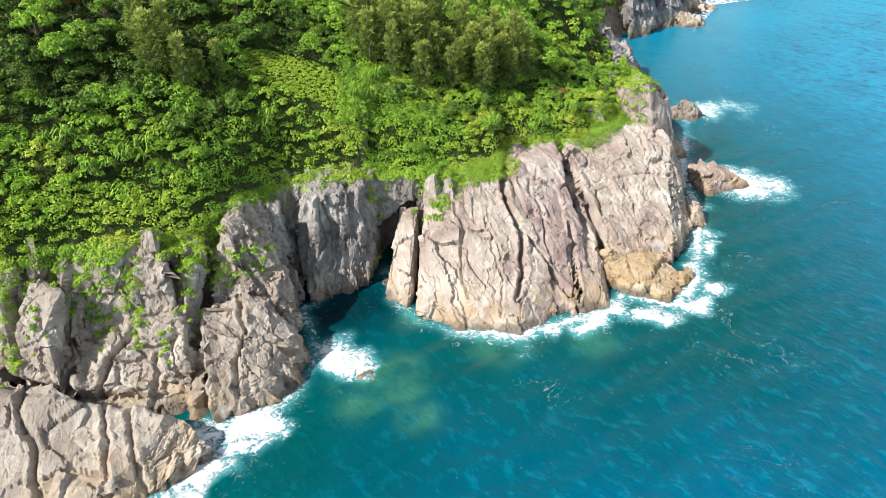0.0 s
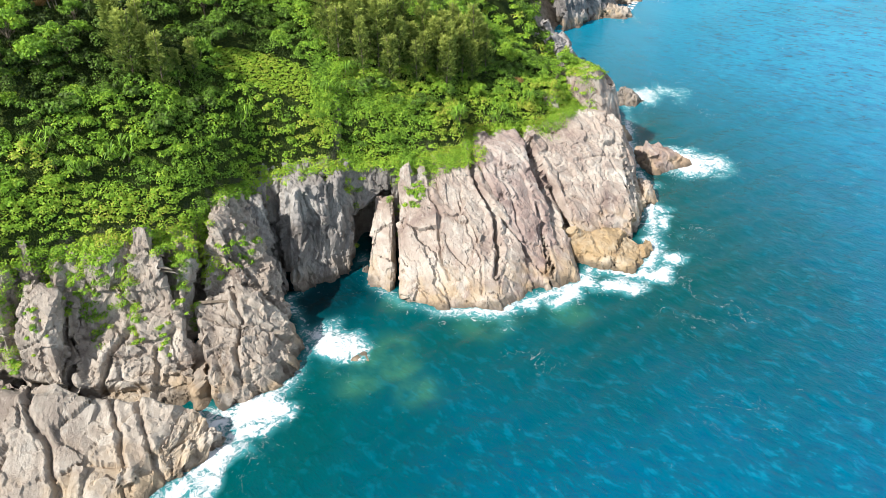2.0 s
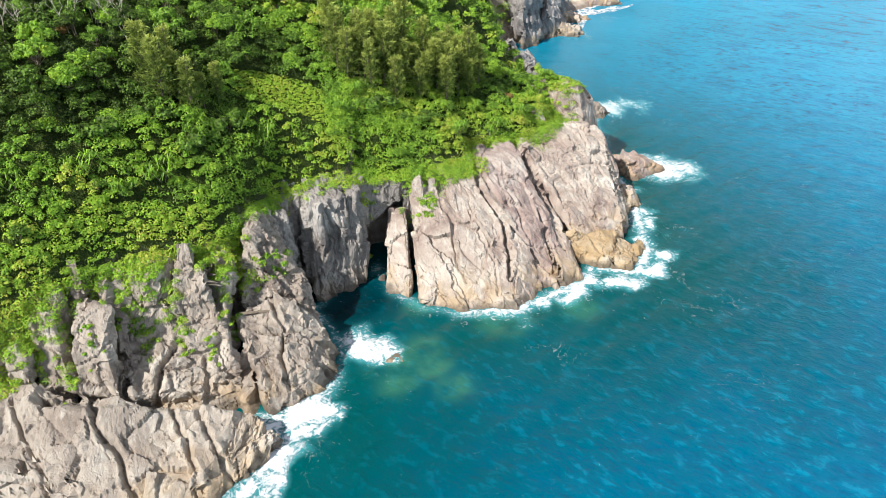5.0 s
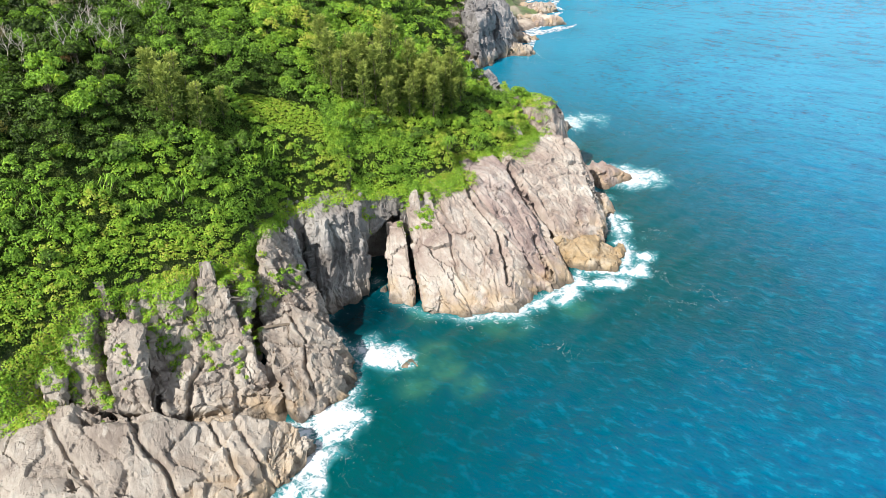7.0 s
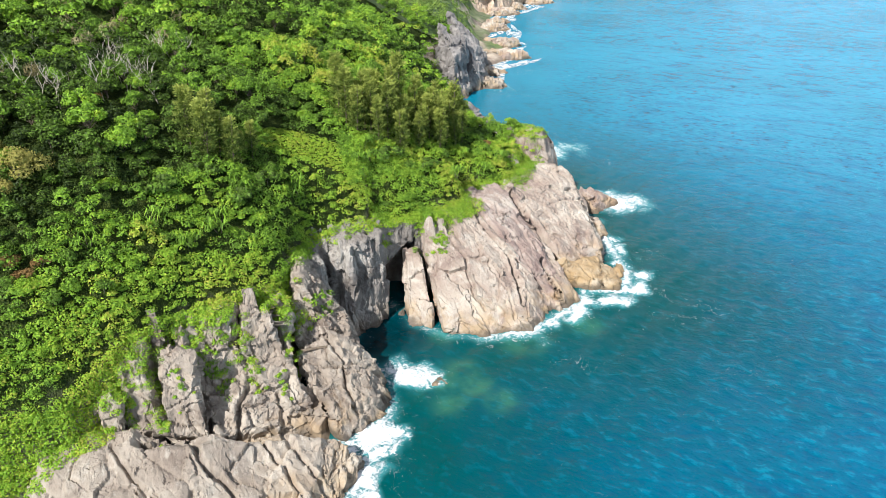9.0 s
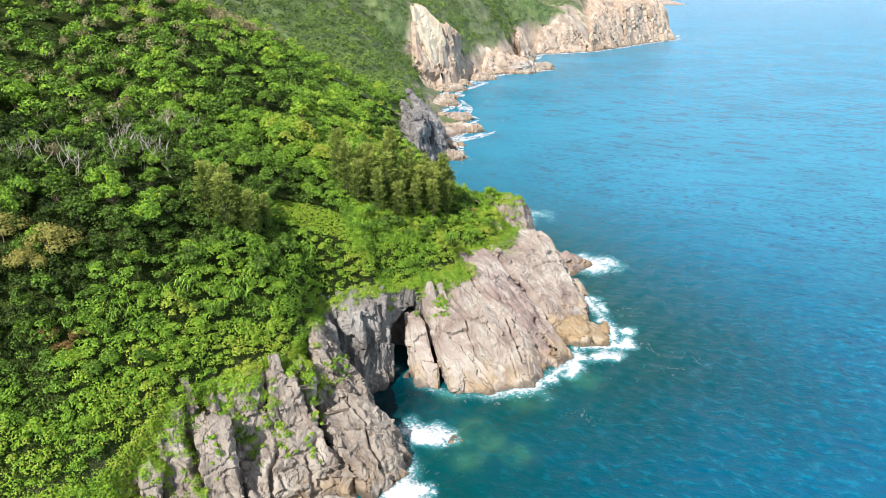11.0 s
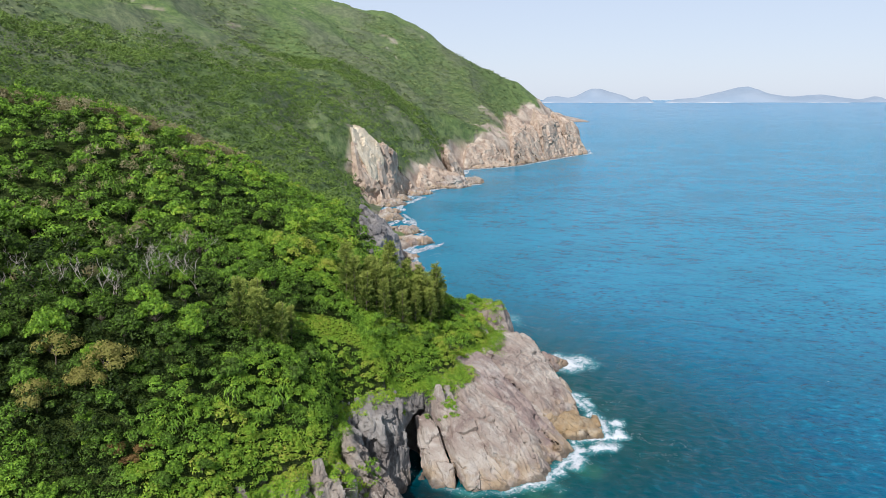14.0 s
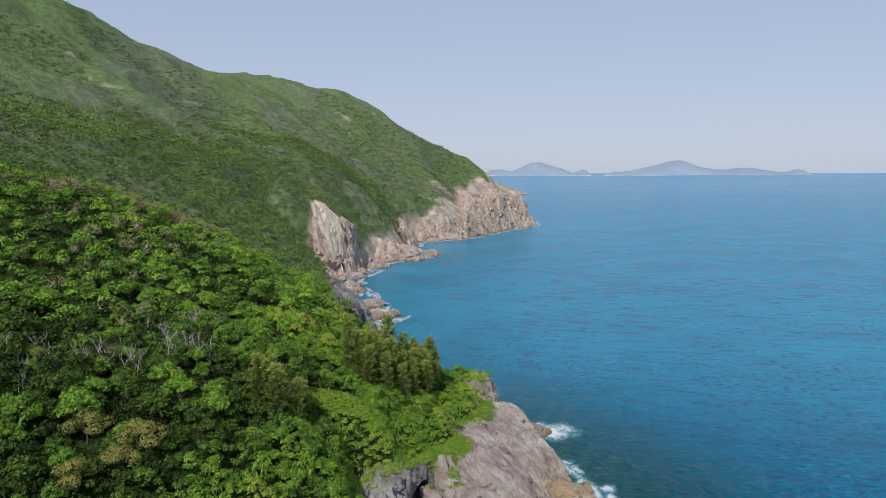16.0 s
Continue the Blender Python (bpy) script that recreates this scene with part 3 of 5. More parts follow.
# ---- rocks ----
def subdivided_hull(points, size, buried):
    bm = bmesh.new()
    vs = [bm.verts.new(p) for p in points]
    res = bmesh.ops.convex_hull(bm, input=vs)
    bmesh.ops.delete(bm, geom=[v for v in bm.verts if not v.link_faces], context="VERTS")
    for _ in range(9):
        long = [e for e in bm.edges if e.calc_length() > size]
        if not long:
            break
        bmesh.ops.subdivide_edges(bm, edges=long, cuts=1)
        bmesh.ops.triangulate(bm, faces=[f for f in bm.faces if len(f.verts) > 3])
    bm.normal_update()
    low = [f for f in bm.faces if f.calc_center_median().z < -1.8 or (buried and f.normal.y > 0.75)]
    bmesh.ops.delete(bm, geom=low, context="FACES")
    bm.normal_update()
    v = np.array([q.co for q in bm.verts])
    n = np.array([q.normal for q in bm.verts])
    bm.verts.index_update()
    f = np.array([[q.index for q in t.verts] for t in bm.faces])
    bm.free()
    return v, n, f


# Open clefts across the rocks: depth, width, and the line along which they run.
CLEFTS = [
    (1.5, 0.30, [(4.2, 101, 14), (4.4, 93.3, 12.5), (4.6, 89, 10.4), (5.6, 86.1, 8.4), (6.1, 82.4, 6.1), (6.3, 79.3, 4.4), (5.4, 76.6, 2.6)]),
    (0.9, 0.25, [(6.1, 85, 7.7), (7.6, 83.7, 6.6), (9.3, 82, 5.3), (10.3, 80.4, 4), (12.3, 78.5, 2), (13.3, 77.2, 0)]),
    (2, 0.51, [(13, 103, 12), (13.3, 99, 10.8), (15, 95.3, 8.8), (16.2, 92.8, 6.7), (17.2, 90.1, 4.4), (17.6, 87.5, 2.0)]),
    (1, 0.27, [(13, 88.3, 6.9), (13.5, 86.2, 5.3), (13.2, 82, 3.3), (13, 77.9, 1.4)]),
    (0.5, 0.20, [(9.0, 96, 11.2), (8.8, 91, 9.4), (9.6, 86.5, 7.4), (10.0, 83, 5.8)]),
    (0.45, 0.19, [(-2.2, 87.5, 10.5), (-1.2, 84, 8.4), (-1.8, 80, 5.6), (-1.0, 76.5, 3.2)]),
    (0.4, 0.17, [(1.6, 86, 9.2), (2.4, 82, 6.6), (3.6, 78.6, 4.4), (3.4, 74.6, 1.5)]),
    (0.6, 0.23, [(19.4, 103, 9.8), (20.4, 99, 8.4), (22.8, 95, 6.4), (23.6, 91, 3.6)]),
    (0.6, 0.24, [(26.0, 108, 11), (25.4, 103, 9.0), (27.6, 98, 6.4), (29.2, 94, 3.4)]),
    (0.5, 0.22, [(16.8, 99, 9.6), (20.4, 98.4, 8.2), (24.6, 100.2, 8.6), (29.4, 101, 7.8)]),
    (2.6, 0.53, [(-32.6, 69.5, 13), (-32.1, 67.7, 10.6), (-30.9, 65.4, 7.5), (-30.3, 63.6, 5.2), (-29.3, 61, 3.8), (-28.4, 57.6, 0)]),
    (1.2, 0.29, [(-47.4, 66.5, 16), (-47.2, 64, 13), (-46.9, 61.5, 10), (-46.9, 58.6, 6.5)]),
    (1.4, 0.38, [(-43, 67.5, 14.6), (-42.7, 65.4, 11.2), (-42.7, 63, 8), (-42.4, 61, 5.4), (-42, 58.6, 3)]),
    (1, 0.29, [(-36.4, 64, 8.6), (-36.9, 62.8, 7.5), (-38.6, 61.6, 6), (-39.1, 59, 3)]),
    (1, 0.29, [(-34, 62, 6), (-33.6, 60.4, 5), (-34.4, 58, 2)]),
    (0.8, 0.25, [(-26.6, 69.5, 8.4), (-25.4, 66, 6.2), (-25.8, 62.8, 4.4), (-24.8, 59.4, 2.4)]),
    (0.7, 0.23, [(-30.6, 66.4, 7), (-27, 65.6, 6.2), (-23.6, 66.2, 5.4), (-20, 66, 3)]),
    (0.7, 0.25, [(-28, 76, 13), (-26.4, 73.5, 10), (-24, 71.4, 6.6), (-21.6, 69.6, 3)]),
    (0.7, 0.25, [(-26.4, 79, 13.4), (-24.6, 76.6, 9.6), (-22.6, 74.4, 5), (-20.8, 73, 1)]),
    (2.2, 0.59, [(-49, 57.5, 6.6), (-44.4, 57.0, 5.4), (-42.8, 57.6, 4.2), (-40, 57.8, 3.8), (-35, 57.2, 3.8), (-31.9, 57.2, 3.2), (-29.7, 57.4, 2)]),
    (0.9, 0.24, [(-44.2, 55.4, 7), (-43.4, 53.2, 6.3), (-41, 49.3, 4.7), (-39.8, 46.2, 2.9), (-39.4, 42, -1)]),
    (0.8, 0.22, [(-37.2, 56, 5), (-36.9, 55.1, 4.9), (-35.4, 51.5, 3.7), (-34.1, 48.4, 2.6), (-33.6, 45, 0)]),
    (0.8, 0.23, [(-34.4, 55, 4.2), (-33.8, 53.5, 3.8), (-31.8, 49.5, 3), (-30.4, 47, 0)]),
    (0.6, 0.22, [(-52, 56, 8), (-50, 52, 6), (-47.6, 48, 4.4), (-46.4, 43, 0)]),
]


def line_distance(v, line):
    """Distance to a line through space; depth into the cliff counts for a quarter."""
    best = np.full(len(v), 1e9)
    inward = np.array((0.0, -0.75, 0.66))
    flat = np.eye(3) - 0.75 * np.outer(inward, inward)
    v, line = v @ flat, np.array(line, float) @ flat
    for a, b in zip(line[:-1], line[1:]):
        a, d = np.array(a, float), np.array(b, float) - np.array(a, float)
        t = np.clip(((v - a) @ d) / (d @ d), 0, 1)
        best = np.minimum(best, np.linalg.norm(v - a - t[:, None] * d, axis=1))
    return best


def weathered(v, n, turn, block, amp, seed):
    """Angular blocks at three sizes, with gaping joints, long clefts and a rough skin: block is the size of the largest blocks in metres, in the frame turn."""
    r = np.array(Euler([radians(a) for a in turn]).to_matrix())
    bend = np.stack([fbm(v / 6, 4, seed + s) for s in (51, 52, 53)], 1)
    fine = np.stack([fbm(v / 1.6, 3, seed + s) for s in (61, 62, 63)], 1)
    d = fbm(v / 8.0, 3, seed + 8) * 1.0 * amp + fbm(v / 1.3, 4, seed + 7) * 0.13 * amp
    p = (v + bend * 1.8 + fine * 0.35) @ r
    for k, (size, step, tilt, groove, width) in enumerate(((1.0, 0.9, 1.2, 0.7, 0.10), (0.46, 0.45, 0.60, 0.30, 0.11), (0.22, 0.16, 0.24, 0.0, 0.12))):
        f1, f2, rid, loc = cells(p / (np.array(block) * size) + 3.7 * k, seed + 17 * k)
        lean = np.stack([np.sin(rid * 131), np.cos(rid * 83), np.sin(rid * 67 + 2)], 1)
        d = d + amp * ((rid - 0.5) * 2 * step + (loc * lean).sum(1) * tilt)
        gape = np.clip(hash3(np.floor(rid * 4096), 0 * rid, 0 * rid, seed + 5) * 1.6 - 0.35, 0, 1)
        d = d - amp * groove * gape * np.exp(-(((f2 - f1) / width) ** 2))
    wander = v + fine * 0.5 + bend * 0.5
    lo, hi = v.min(0) - 2, v.max(0) + 2
    for deep, wide, line in CLEFTS:
        a, b = np.min(line, 0), np.max(line, 0)
        if (a < hi).all() and (b > lo).all():
            gap = line_distance(wander, line)
            d = d - deep * np.exp(-((gap / wide) ** 2)) + 0.18 * deep * np.exp(-(((gap - 2.2 * wide) / wide) ** 2))
    return v + n * d[:, None]


SEED = [100]
ROCKS = []


def rock(name, points, parent, mat=ROCK, size=0.34, turn=(20, -25, 15), block=(2.2, 2.6, 6.0), amp=0.42, label="", smoothed=True, buried=True):
    SEED[0] += 13
    v, n, f = subdivided_hull(points, size, buried)
    v = weathered(v, n, turn, block, amp, SEED[0])
    me = mesh_of(name, v, f, mat, shade=smoothed)
    me.set_sharp_from_angle(angle=radians(17))
    ROCKS.append((v, f))
    ob = new(name, me)
    if parent:
        ob.parent = parent
    if label:
        tagged(ob, label)
    return ob


def base_of(name, label, category, group=""):
    return tagged(new(name), label, category, group)


def build_rocks():
    # headland: pale slabs that dip into the sea
    h = base_of("headland_cliff", "pale pinkish-grey rock headland of sloping slabs above the sea", "cliff")
    dip = dict(mat=ROCK_PALE, turn=(33, -10, 22), block=(3.4, 6.5, 3.4), amp=0.32, size=0.30)
    rock("leaning_pillar", [(-12.0, 80.2, -2.5), (-8.9, 77.4, -2.5), (-7.9, 78.6, -2.5), (-8.0, 84, -2.5), (-11.4, 84.5, -2.5), (-9.9, 87.0, 8.2), (-7.5, 86.4, 8.8), (-7.2, 89.5, 9.0),
                                (-9.6, 89.6, 8.8), (-11.2, 82.0, 2.6), (-8.2, 80.4, 3.0)], h, **{**dip, "amp": 0.22})
    rock("slab", [(-7.2, 75.6, -2.5), (-2.8, 72.4, -2.5), (5.2, 71.2, -2.5), (11.2, 74.2, -2.5), (-6.9, 78.0, 2.2), (-6.3, 88.5, 11.0), (-5.4, 90.2, 12.6), (-2.2, 90.8, 12.8),
                      (2.8, 93.5, 12.6), (3.6, 97, 13.0), (-6.2, 97, 12.6), (0, 76.2, 3.0), (5.8, 75.0, 2.6), (9.4, 80.0, 4.0), (7.4, 86, 8.0), (11, 78, -2.5), (1, 85.5, 9.2)], h, **dip)
    rock("slab", [(5.2, 96.5, 12.4), (5.4, 101.5, 13.0), (11.4, 100.2, 12.7), (12.6, 96.4, 11.0), (9.0, 78.5, 2.6), (11, 75.2, -2.5), (15.0, 78, -2.5), (15.0, 80, 1.5), (14.6, 87, 5.6),
                      (4.3, 92, 8), (6.5, 104, 12.5), (11.5, 104, 12.5), (7.0, 88.5, 9.8), (12, 90.5, 8.8)], h, **{**dip, "mat": ROCK_ROSE})
    rock("slab", [(11.2, 74.6, -2.5), (17.9, 77.2, -2.5), (18.2, 82, -2.5), (16.5, 80, 1.6), (14.8, 90.5, 5.6), (16.2, 90.2, 5.4), (13, 78.0, 1.8), (12.0, 86.5, 5.2), (16.8, 86, 3.2), (15, 93, 5)], h, **{**dip, "amp": 0.26})
    rock("slab", [(12.4, 101.5, 12.2), (14.2, 96.5, 10.2), (16.4, 105.5, 12.6), (24.6, 111.5, 12.0), (29.8, 110.2, 11.5), (30.6, 107.5, 10.6), (29, 101, 8.2), (15.8, 92.0, 6.2), (17.0, 85.5, -2.5),
                      (18.6, 87.5, 2.4), (28.2, 86.8, -2.5), (27.6, 90.0, 2.6), (33.0, 96.6, -2.5), (31.2, 97.5, 3.0), (35.4, 108, -2.5), (35.6, 116, -2.5), (24, 118, 11), (22.5, 98, 8.2), (16, 106, 9)], h,
         **{**dip, "amp": 0.36})
    rock("knob", [(-6.4, 87.2, 7.6), (-4.6, 86.8, 8.0), (-4.2, 89.8, 10), (-6.2, 91, 10), (-6.2, 88.8, 13.4), (-5.0, 88.6, 13.9), (-4.8, 91, 13.4)], h, **{**dip, "amp": 0.16, "block": (1.8, 3, 2)})
    rock("knob", [(-4.2, 87.4, 8.4), (-2.4, 87.6, 8.6), (-2.0, 91.4, 11), (-4.2, 91.4, 11), (-3.8, 89.2, 13.0), (-2.8, 89.4, 13.1), (-3, 92, 13)], h, **{**dip, "amp": 0.16, "block": (1.8, 3, 2)})
    rock("ledge", [(16.8, 87.4, 3.4), (19.8, 86.4, 3.0), (18.4, 81.5, -2.5), (18.8, 82.6, 1.0), (25.8, 78.4, -2.5), (25.0, 79.6, 1.0), (29.2, 84, -2.5), (28, 84.4, 1.2), (27, 89, -2.5), (26, 88, 1.6), (17.2, 85, 2.6)], h,
         ROCK_OCHRE, turn=(15, -12, -30), block=(3.2, 6.0, 2.4), amp=0.34, label="ochre-stained low rock ledge at the waterline")
    rock("boulder", [(27, 84.5, -1.5), (30, 84, -1.5), (30.2, 87.2, -1.5), (27.5, 87, -1.5), (28, 85.4, 1.3), (29.3, 85.5, 1.4), (28.8, 86.5, 1.4)], h, ROCK_OCHRE, amp=0.18)
    rock("boulder", [(31.5, 97, -1.5), (35.6, 98, -1.5), (36, 104, -1.5), (33, 105, -1.5), (33, 99, 2.2), (34.6, 102, 2.6), (33, 103.5, 2.8)], h, ROCK_PALE, amp=0.25)
    rock("upper_block", [(23.5, 115.5, 10), (30.5, 113.5, 6), (34.5, 117, 2), (37.5, 125, -2.5), (34, 131, -2.5), (24.6, 116.6, 15.8), (28.2, 116.8, 17.0), (32, 119.0, 14.4), (34, 125, 9.5), (27, 127, 15.5), (24, 122, 15.5)], h,
         ROCK_PALE, turn=(25, -10, 0), block=(5, 7, 5), amp=0.26)
    rock("upper_block", [(17.2, 108.5, 12), (21, 109.5, 11.5), (22.5, 114.5, 12), (18.5, 114.5, 13), (18.2, 110.5, 15.0), (20.2, 111.5, 15.3), (20.6, 114, 15)], h, ROCK_PALE, amp=0.3)
    rock("upper_block", [(21.5, 119, 13), (26.5, 121, 12), (28, 127, 12), (23, 127, 14), (23, 121, 17), (25.5, 123, 17), (25.5, 126, 16.6)], h, ROCK_PALE, amp=0.35)
    rock("shore_block", [(31, 124, -2.5), (39, 126, -2.5), (40, 148, -2.5), (33, 150, 8), (31, 130, 11), (29, 128, 13), (35, 128, 7), (36, 140, 6)], h, ROCK, turn=(20, -10, 10), block=(3, 5, 4), amp=0.6, size=0.6)

    # inlet: upright slabs, their shade painted in by a darker rock
    m = base_of("inlet_cliff", "grey upright rock slabs walling the narrow shaded inlet", "cliff")
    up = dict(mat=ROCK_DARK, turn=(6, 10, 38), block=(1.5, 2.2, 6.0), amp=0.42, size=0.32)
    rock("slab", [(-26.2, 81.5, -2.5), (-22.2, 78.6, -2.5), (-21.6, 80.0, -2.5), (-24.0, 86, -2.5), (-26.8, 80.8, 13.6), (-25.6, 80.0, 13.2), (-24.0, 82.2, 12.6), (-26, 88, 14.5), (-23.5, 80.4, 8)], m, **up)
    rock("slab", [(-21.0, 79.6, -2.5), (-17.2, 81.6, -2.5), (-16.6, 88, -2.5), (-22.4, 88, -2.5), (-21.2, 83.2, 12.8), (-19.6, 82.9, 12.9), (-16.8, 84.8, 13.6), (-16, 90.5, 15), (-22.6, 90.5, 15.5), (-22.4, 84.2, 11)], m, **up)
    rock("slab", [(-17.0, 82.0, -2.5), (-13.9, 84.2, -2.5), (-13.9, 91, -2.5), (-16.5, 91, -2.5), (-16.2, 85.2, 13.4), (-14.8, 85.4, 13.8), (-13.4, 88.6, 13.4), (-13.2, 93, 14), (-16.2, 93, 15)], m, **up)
    rock("cave_roof", [(-13.8, 90.4, 13.0), (-13.6, 89.6, 5.8), (-11.0, 89.9, 8.8), (-8.4, 90.3, 11.2), (-6.2, 90.4, 11.4), (-6.0, 91.2, 12.6), (-9, 90.8, 12.8), (-14, 99, 13.8), (-5, 99, 13.4), (-14, 99, 9), (-5, 99, 9)], m, **{**up, "amp": 0.26})
    rock("overgrown_bank", [(-15.0, 91.0, 12.0), (-5.6, 92.2, 11.6), (-15.2, 91.2, 13.4), (-10, 91.6, 13.0), (-5.6, 92.4, 12.6), (-15.2, 94.5, 19.6), (-10, 94.6, 18.6), (-5.4, 95.4, 17.4), (-15, 99.5, 24.6), (-10, 99.5, 23.4), (-5, 99.5, 21.4), (-15, 99.5, 12), (-5, 99.5, 12)], m,
         **{**up, "mat": SOIL, "amp": 0.3, "size": 0.6}, label="soil bank under creepers above the cave")
    rock("cave_wall", [(-14.5, 97.5, -2.5), (-5, 97.5, -2.5), (-5, 100, -2.5), (-14.5, 100, -2.5), (-14.5, 97.5, 13), (-5, 97.5, 13), (-5, 100, 13), (-14.5, 100, 13)], m, **{**up, "size": 0.6})
    rock("cave_wall", [(-7.4, 89, -2.5), (-5.0, 89, -2.5), (-5, 99, -2.5), (-7.4, 99, -2.5), (-7.4, 90, 10.5), (-5.0, 90, 10.5), (-5, 99, 12), (-7.4, 99, 12)], m, **{**up, "size": 0.5, "amp": 0.2})
    rock("gully_wall", [(-30, 84, -2.5), (-21, 86, -2.5), (-21, 90, -2.5), (-30, 90, -2.5), (-30, 83, 14.5), (-21, 86.5, 13), (-21, 91, 16), (-30, 90, 18)], m, **{**up, "size": 0.5})
    rock("boulder", [(-12.6, 83.5, -1.5), (-11.4, 82.4, -1.5), (-10.8, 84.8, -1.5), (-12.2, 86, -1.5), (-12, 84, 0.8), (-11.4, 84.4, 0.9)], m, **{**up, "amp": 0.12})

    # western cliff: broken, jointed blocks
    w = base_of("western_cliff", "weathered grey-beige jointed cliff rising to green creepers", "cliff")
    j = dict(mat=ROCK, turn=(18, -20, 20), block=(2.8, 3.2, 4.6), amp=0.46, size=0.29)
    rock("block", [(-30.6, 58.2, -2.5), (-28.2, 56.8, -2.5), (-24.2, 56.6, -2.5), (-20.6, 60.0, -2.5), (-17.8, 66.4, -2.5), (-19.2, 71, -2.5), (-30.8, 67.0, 7.0), (-29.6, 69.2, 7.6), (-25.6, 69.6, 8.4),
                       (-22.2, 69.4, 6.2), (-20.2, 67.2, 4.0), (-29.4, 60.2, 3.2), (-25.0, 59.8, 3.2), (-22.2, 62.6, 3.6)], w, **{**j, "amp": 0.38})
    rock("block", [(-30, 70, 6), (-24.5, 69, 4), (-20.5, 70, -2.5), (-21.8, 77.5, -2.5), (-28.6, 74.8, 14.4), (-27.4, 79.0, 15.2), (-26.4, 72, 9.6), (-24.2, 75.4, 9.6), (-23.6, 78.6, 8), (-26.5, 83, 14), (-30, 80, 15), (-21.4, 72, 4)], w, **{**j, "block": (1.4, 2.6, 5.5)})
    rock("block", [(-47.5, 59, 3), (-42, 57.0, 2), (-36, 57.4, -1), (-30.5, 58.2, -2.5), (-31.2, 67.0, 8.4), (-33.4, 67.6, 9.0), (-40, 66.6, 9.2), (-46, 66, 9.4), (-30.7, 62, 4.6), (-36.5, 60.6, 4.6), (-41.5, 61.0, 6.2), (-40, 72, 8), (-32, 72, 8)], w, **j)
    rock("block", [(-42.4, 64.5, 6.5), (-37.6, 64.6, 6.5), (-42.6, 68.2, 13.6), (-41.0, 67.8, 14.6), (-38.4, 68.0, 14.3), (-37.4, 69.0, 13.6), (-42, 73, 15), (-37.4, 73, 15)], w, **j)
    rock("block", [(-37.2, 64.8, 6.5), (-31.4, 65.6, 6.5), (-36.6, 68.2, 14.2), (-34.4, 68.2, 14.2), (-31.2, 69.6, 11.8), (-31, 74, 13), (-37, 73.5, 15.5)], w, **j)
    rock("block", [(-36.6, 68.8, 13), (-34.4, 68.9, 13), (-36.2, 70.2, 16.6), (-34.9, 70.2, 16.5), (-36, 72, 15), (-34.6, 72, 15)], w, **{**j, "amp": 0.2})
    rock("block", [(-46.8, 57.8, 3.5), (-42.2, 57.4, 3.5), (-42, 62, 5), (-46.4, 60.4, 11.2), (-43.4, 59.9, 10.8), (-43.0, 62.5, 12.6), (-45.4, 64.4, 14.4), (-43.8, 65, 13.6), (-46, 66, 13)], w, **{**j, "amp": 0.34})
    rock("block", [(-50.8, 58.8, 3.5), (-47.2, 58.2, 3.5), (-47.2, 63, 6), (-50.4, 62.2, 13.2), (-48.2, 61.6, 12.8), (-48.0, 65.2, 15.6), (-50, 66, 16), (-51.6, 64, 12)], w, **{**j, "amp": 0.36})
    rock("block", [(-56, 58.8, 4), (-51, 57.6, 4), (-51.2, 60.2, 11.4), (-53.6, 60.0, 11.0), (-55.8, 60.4, 10), (-51, 64, 12), (-56, 64, 13)], w, **j)
    rock("block", [(-44.0, 63, 7), (-42.2, 63, 7), (-44.8, 67.6, 14.6), (-42.9, 67.0, 14.2), (-44, 71, 15), (-42, 70, 15)], w, **{**j, "amp": 0.28})
    rock("block", [(-51, 60.5, 4), (-46.5, 60, 4), (-51, 66, 15.2), (-46.2, 66, 14.6), (-50.6, 63.4, 11.2), (-46.6, 62.8, 10.6), (-51, 68, 14), (-46, 68, 14)], w, **j)
    rock("block", [(-47.6, 65.6, 14), (-45.6, 65.4, 14), (-47.4, 67.4, 17.4), (-46.2, 67.3, 17.4), (-47, 69, 16)], w, **{**j, "amp": 0.2})

    # foreground shelf
    s = base_of("shelf_rock", "broad grey-beige rock shelf in front of the cliff", "rock")
    f = dict(mat=ROCK, turn=(10, -14, -8), block=(4.4, 5.4, 4.4), amp=0.30, size=0.31)
    rock("block", [(-62, 50, -2.5), (-50, 42, -2.5), (-40, 40.5, -2.5), (-37.5, 44, -2.5), (-37, 56, -2.5), (-60, 60, -2.5), (-60, 59, 8.5), (-53.5, 58.8, 8.4), (-47.5, 57.0, 7.2), (-43.2, 54.0, 6.8), (-38.2, 54.8, 5.4),
                       (-38.2, 47.5, 3.0), (-45, 46, 4.0), (-54, 49, 5.5)], s, **f)
    rock("block", [(-39.5, 41.5, -2.5), (-33, 43.2, -2.5), (-30.4, 46.4, -2.5), (-28.4, 51.5, -2.5), (-29.2, 57.2, -2.5), (-39, 57, -2.5), (-38.6, 55.4, 5.4), (-33.6, 56.4, 4.2), (-31.2, 55.4, 3.8), (-31.4, 50.6, 3.2), (-34.2, 47.0, 2.6), (-38.6, 47, 3.2)], s, **f)
    rock("block", [(-31.5, 46.5, -2.5), (-28.8, 47.4, -2.5), (-24.9, 52.4, -2.5), (-25.6, 54.0, -2.5), (-28.8, 55.8, -2.5), (-32, 56.6, -2.5), (-31.2, 55.8, 3.4), (-28.4, 54.4, 2.6), (-26.4, 53.4, 1.4), (-29.4, 49.6, 1.4), (-31.2, 50.2, 3.0)], s,
         **{**f, "block": (1.2, 2.2, 1.4), "amp": 0.34})

    # dark cliff of the next cove
    g = base_of("cove_cliff", "dark grey broken sea cliff of the next cove", "cliff")
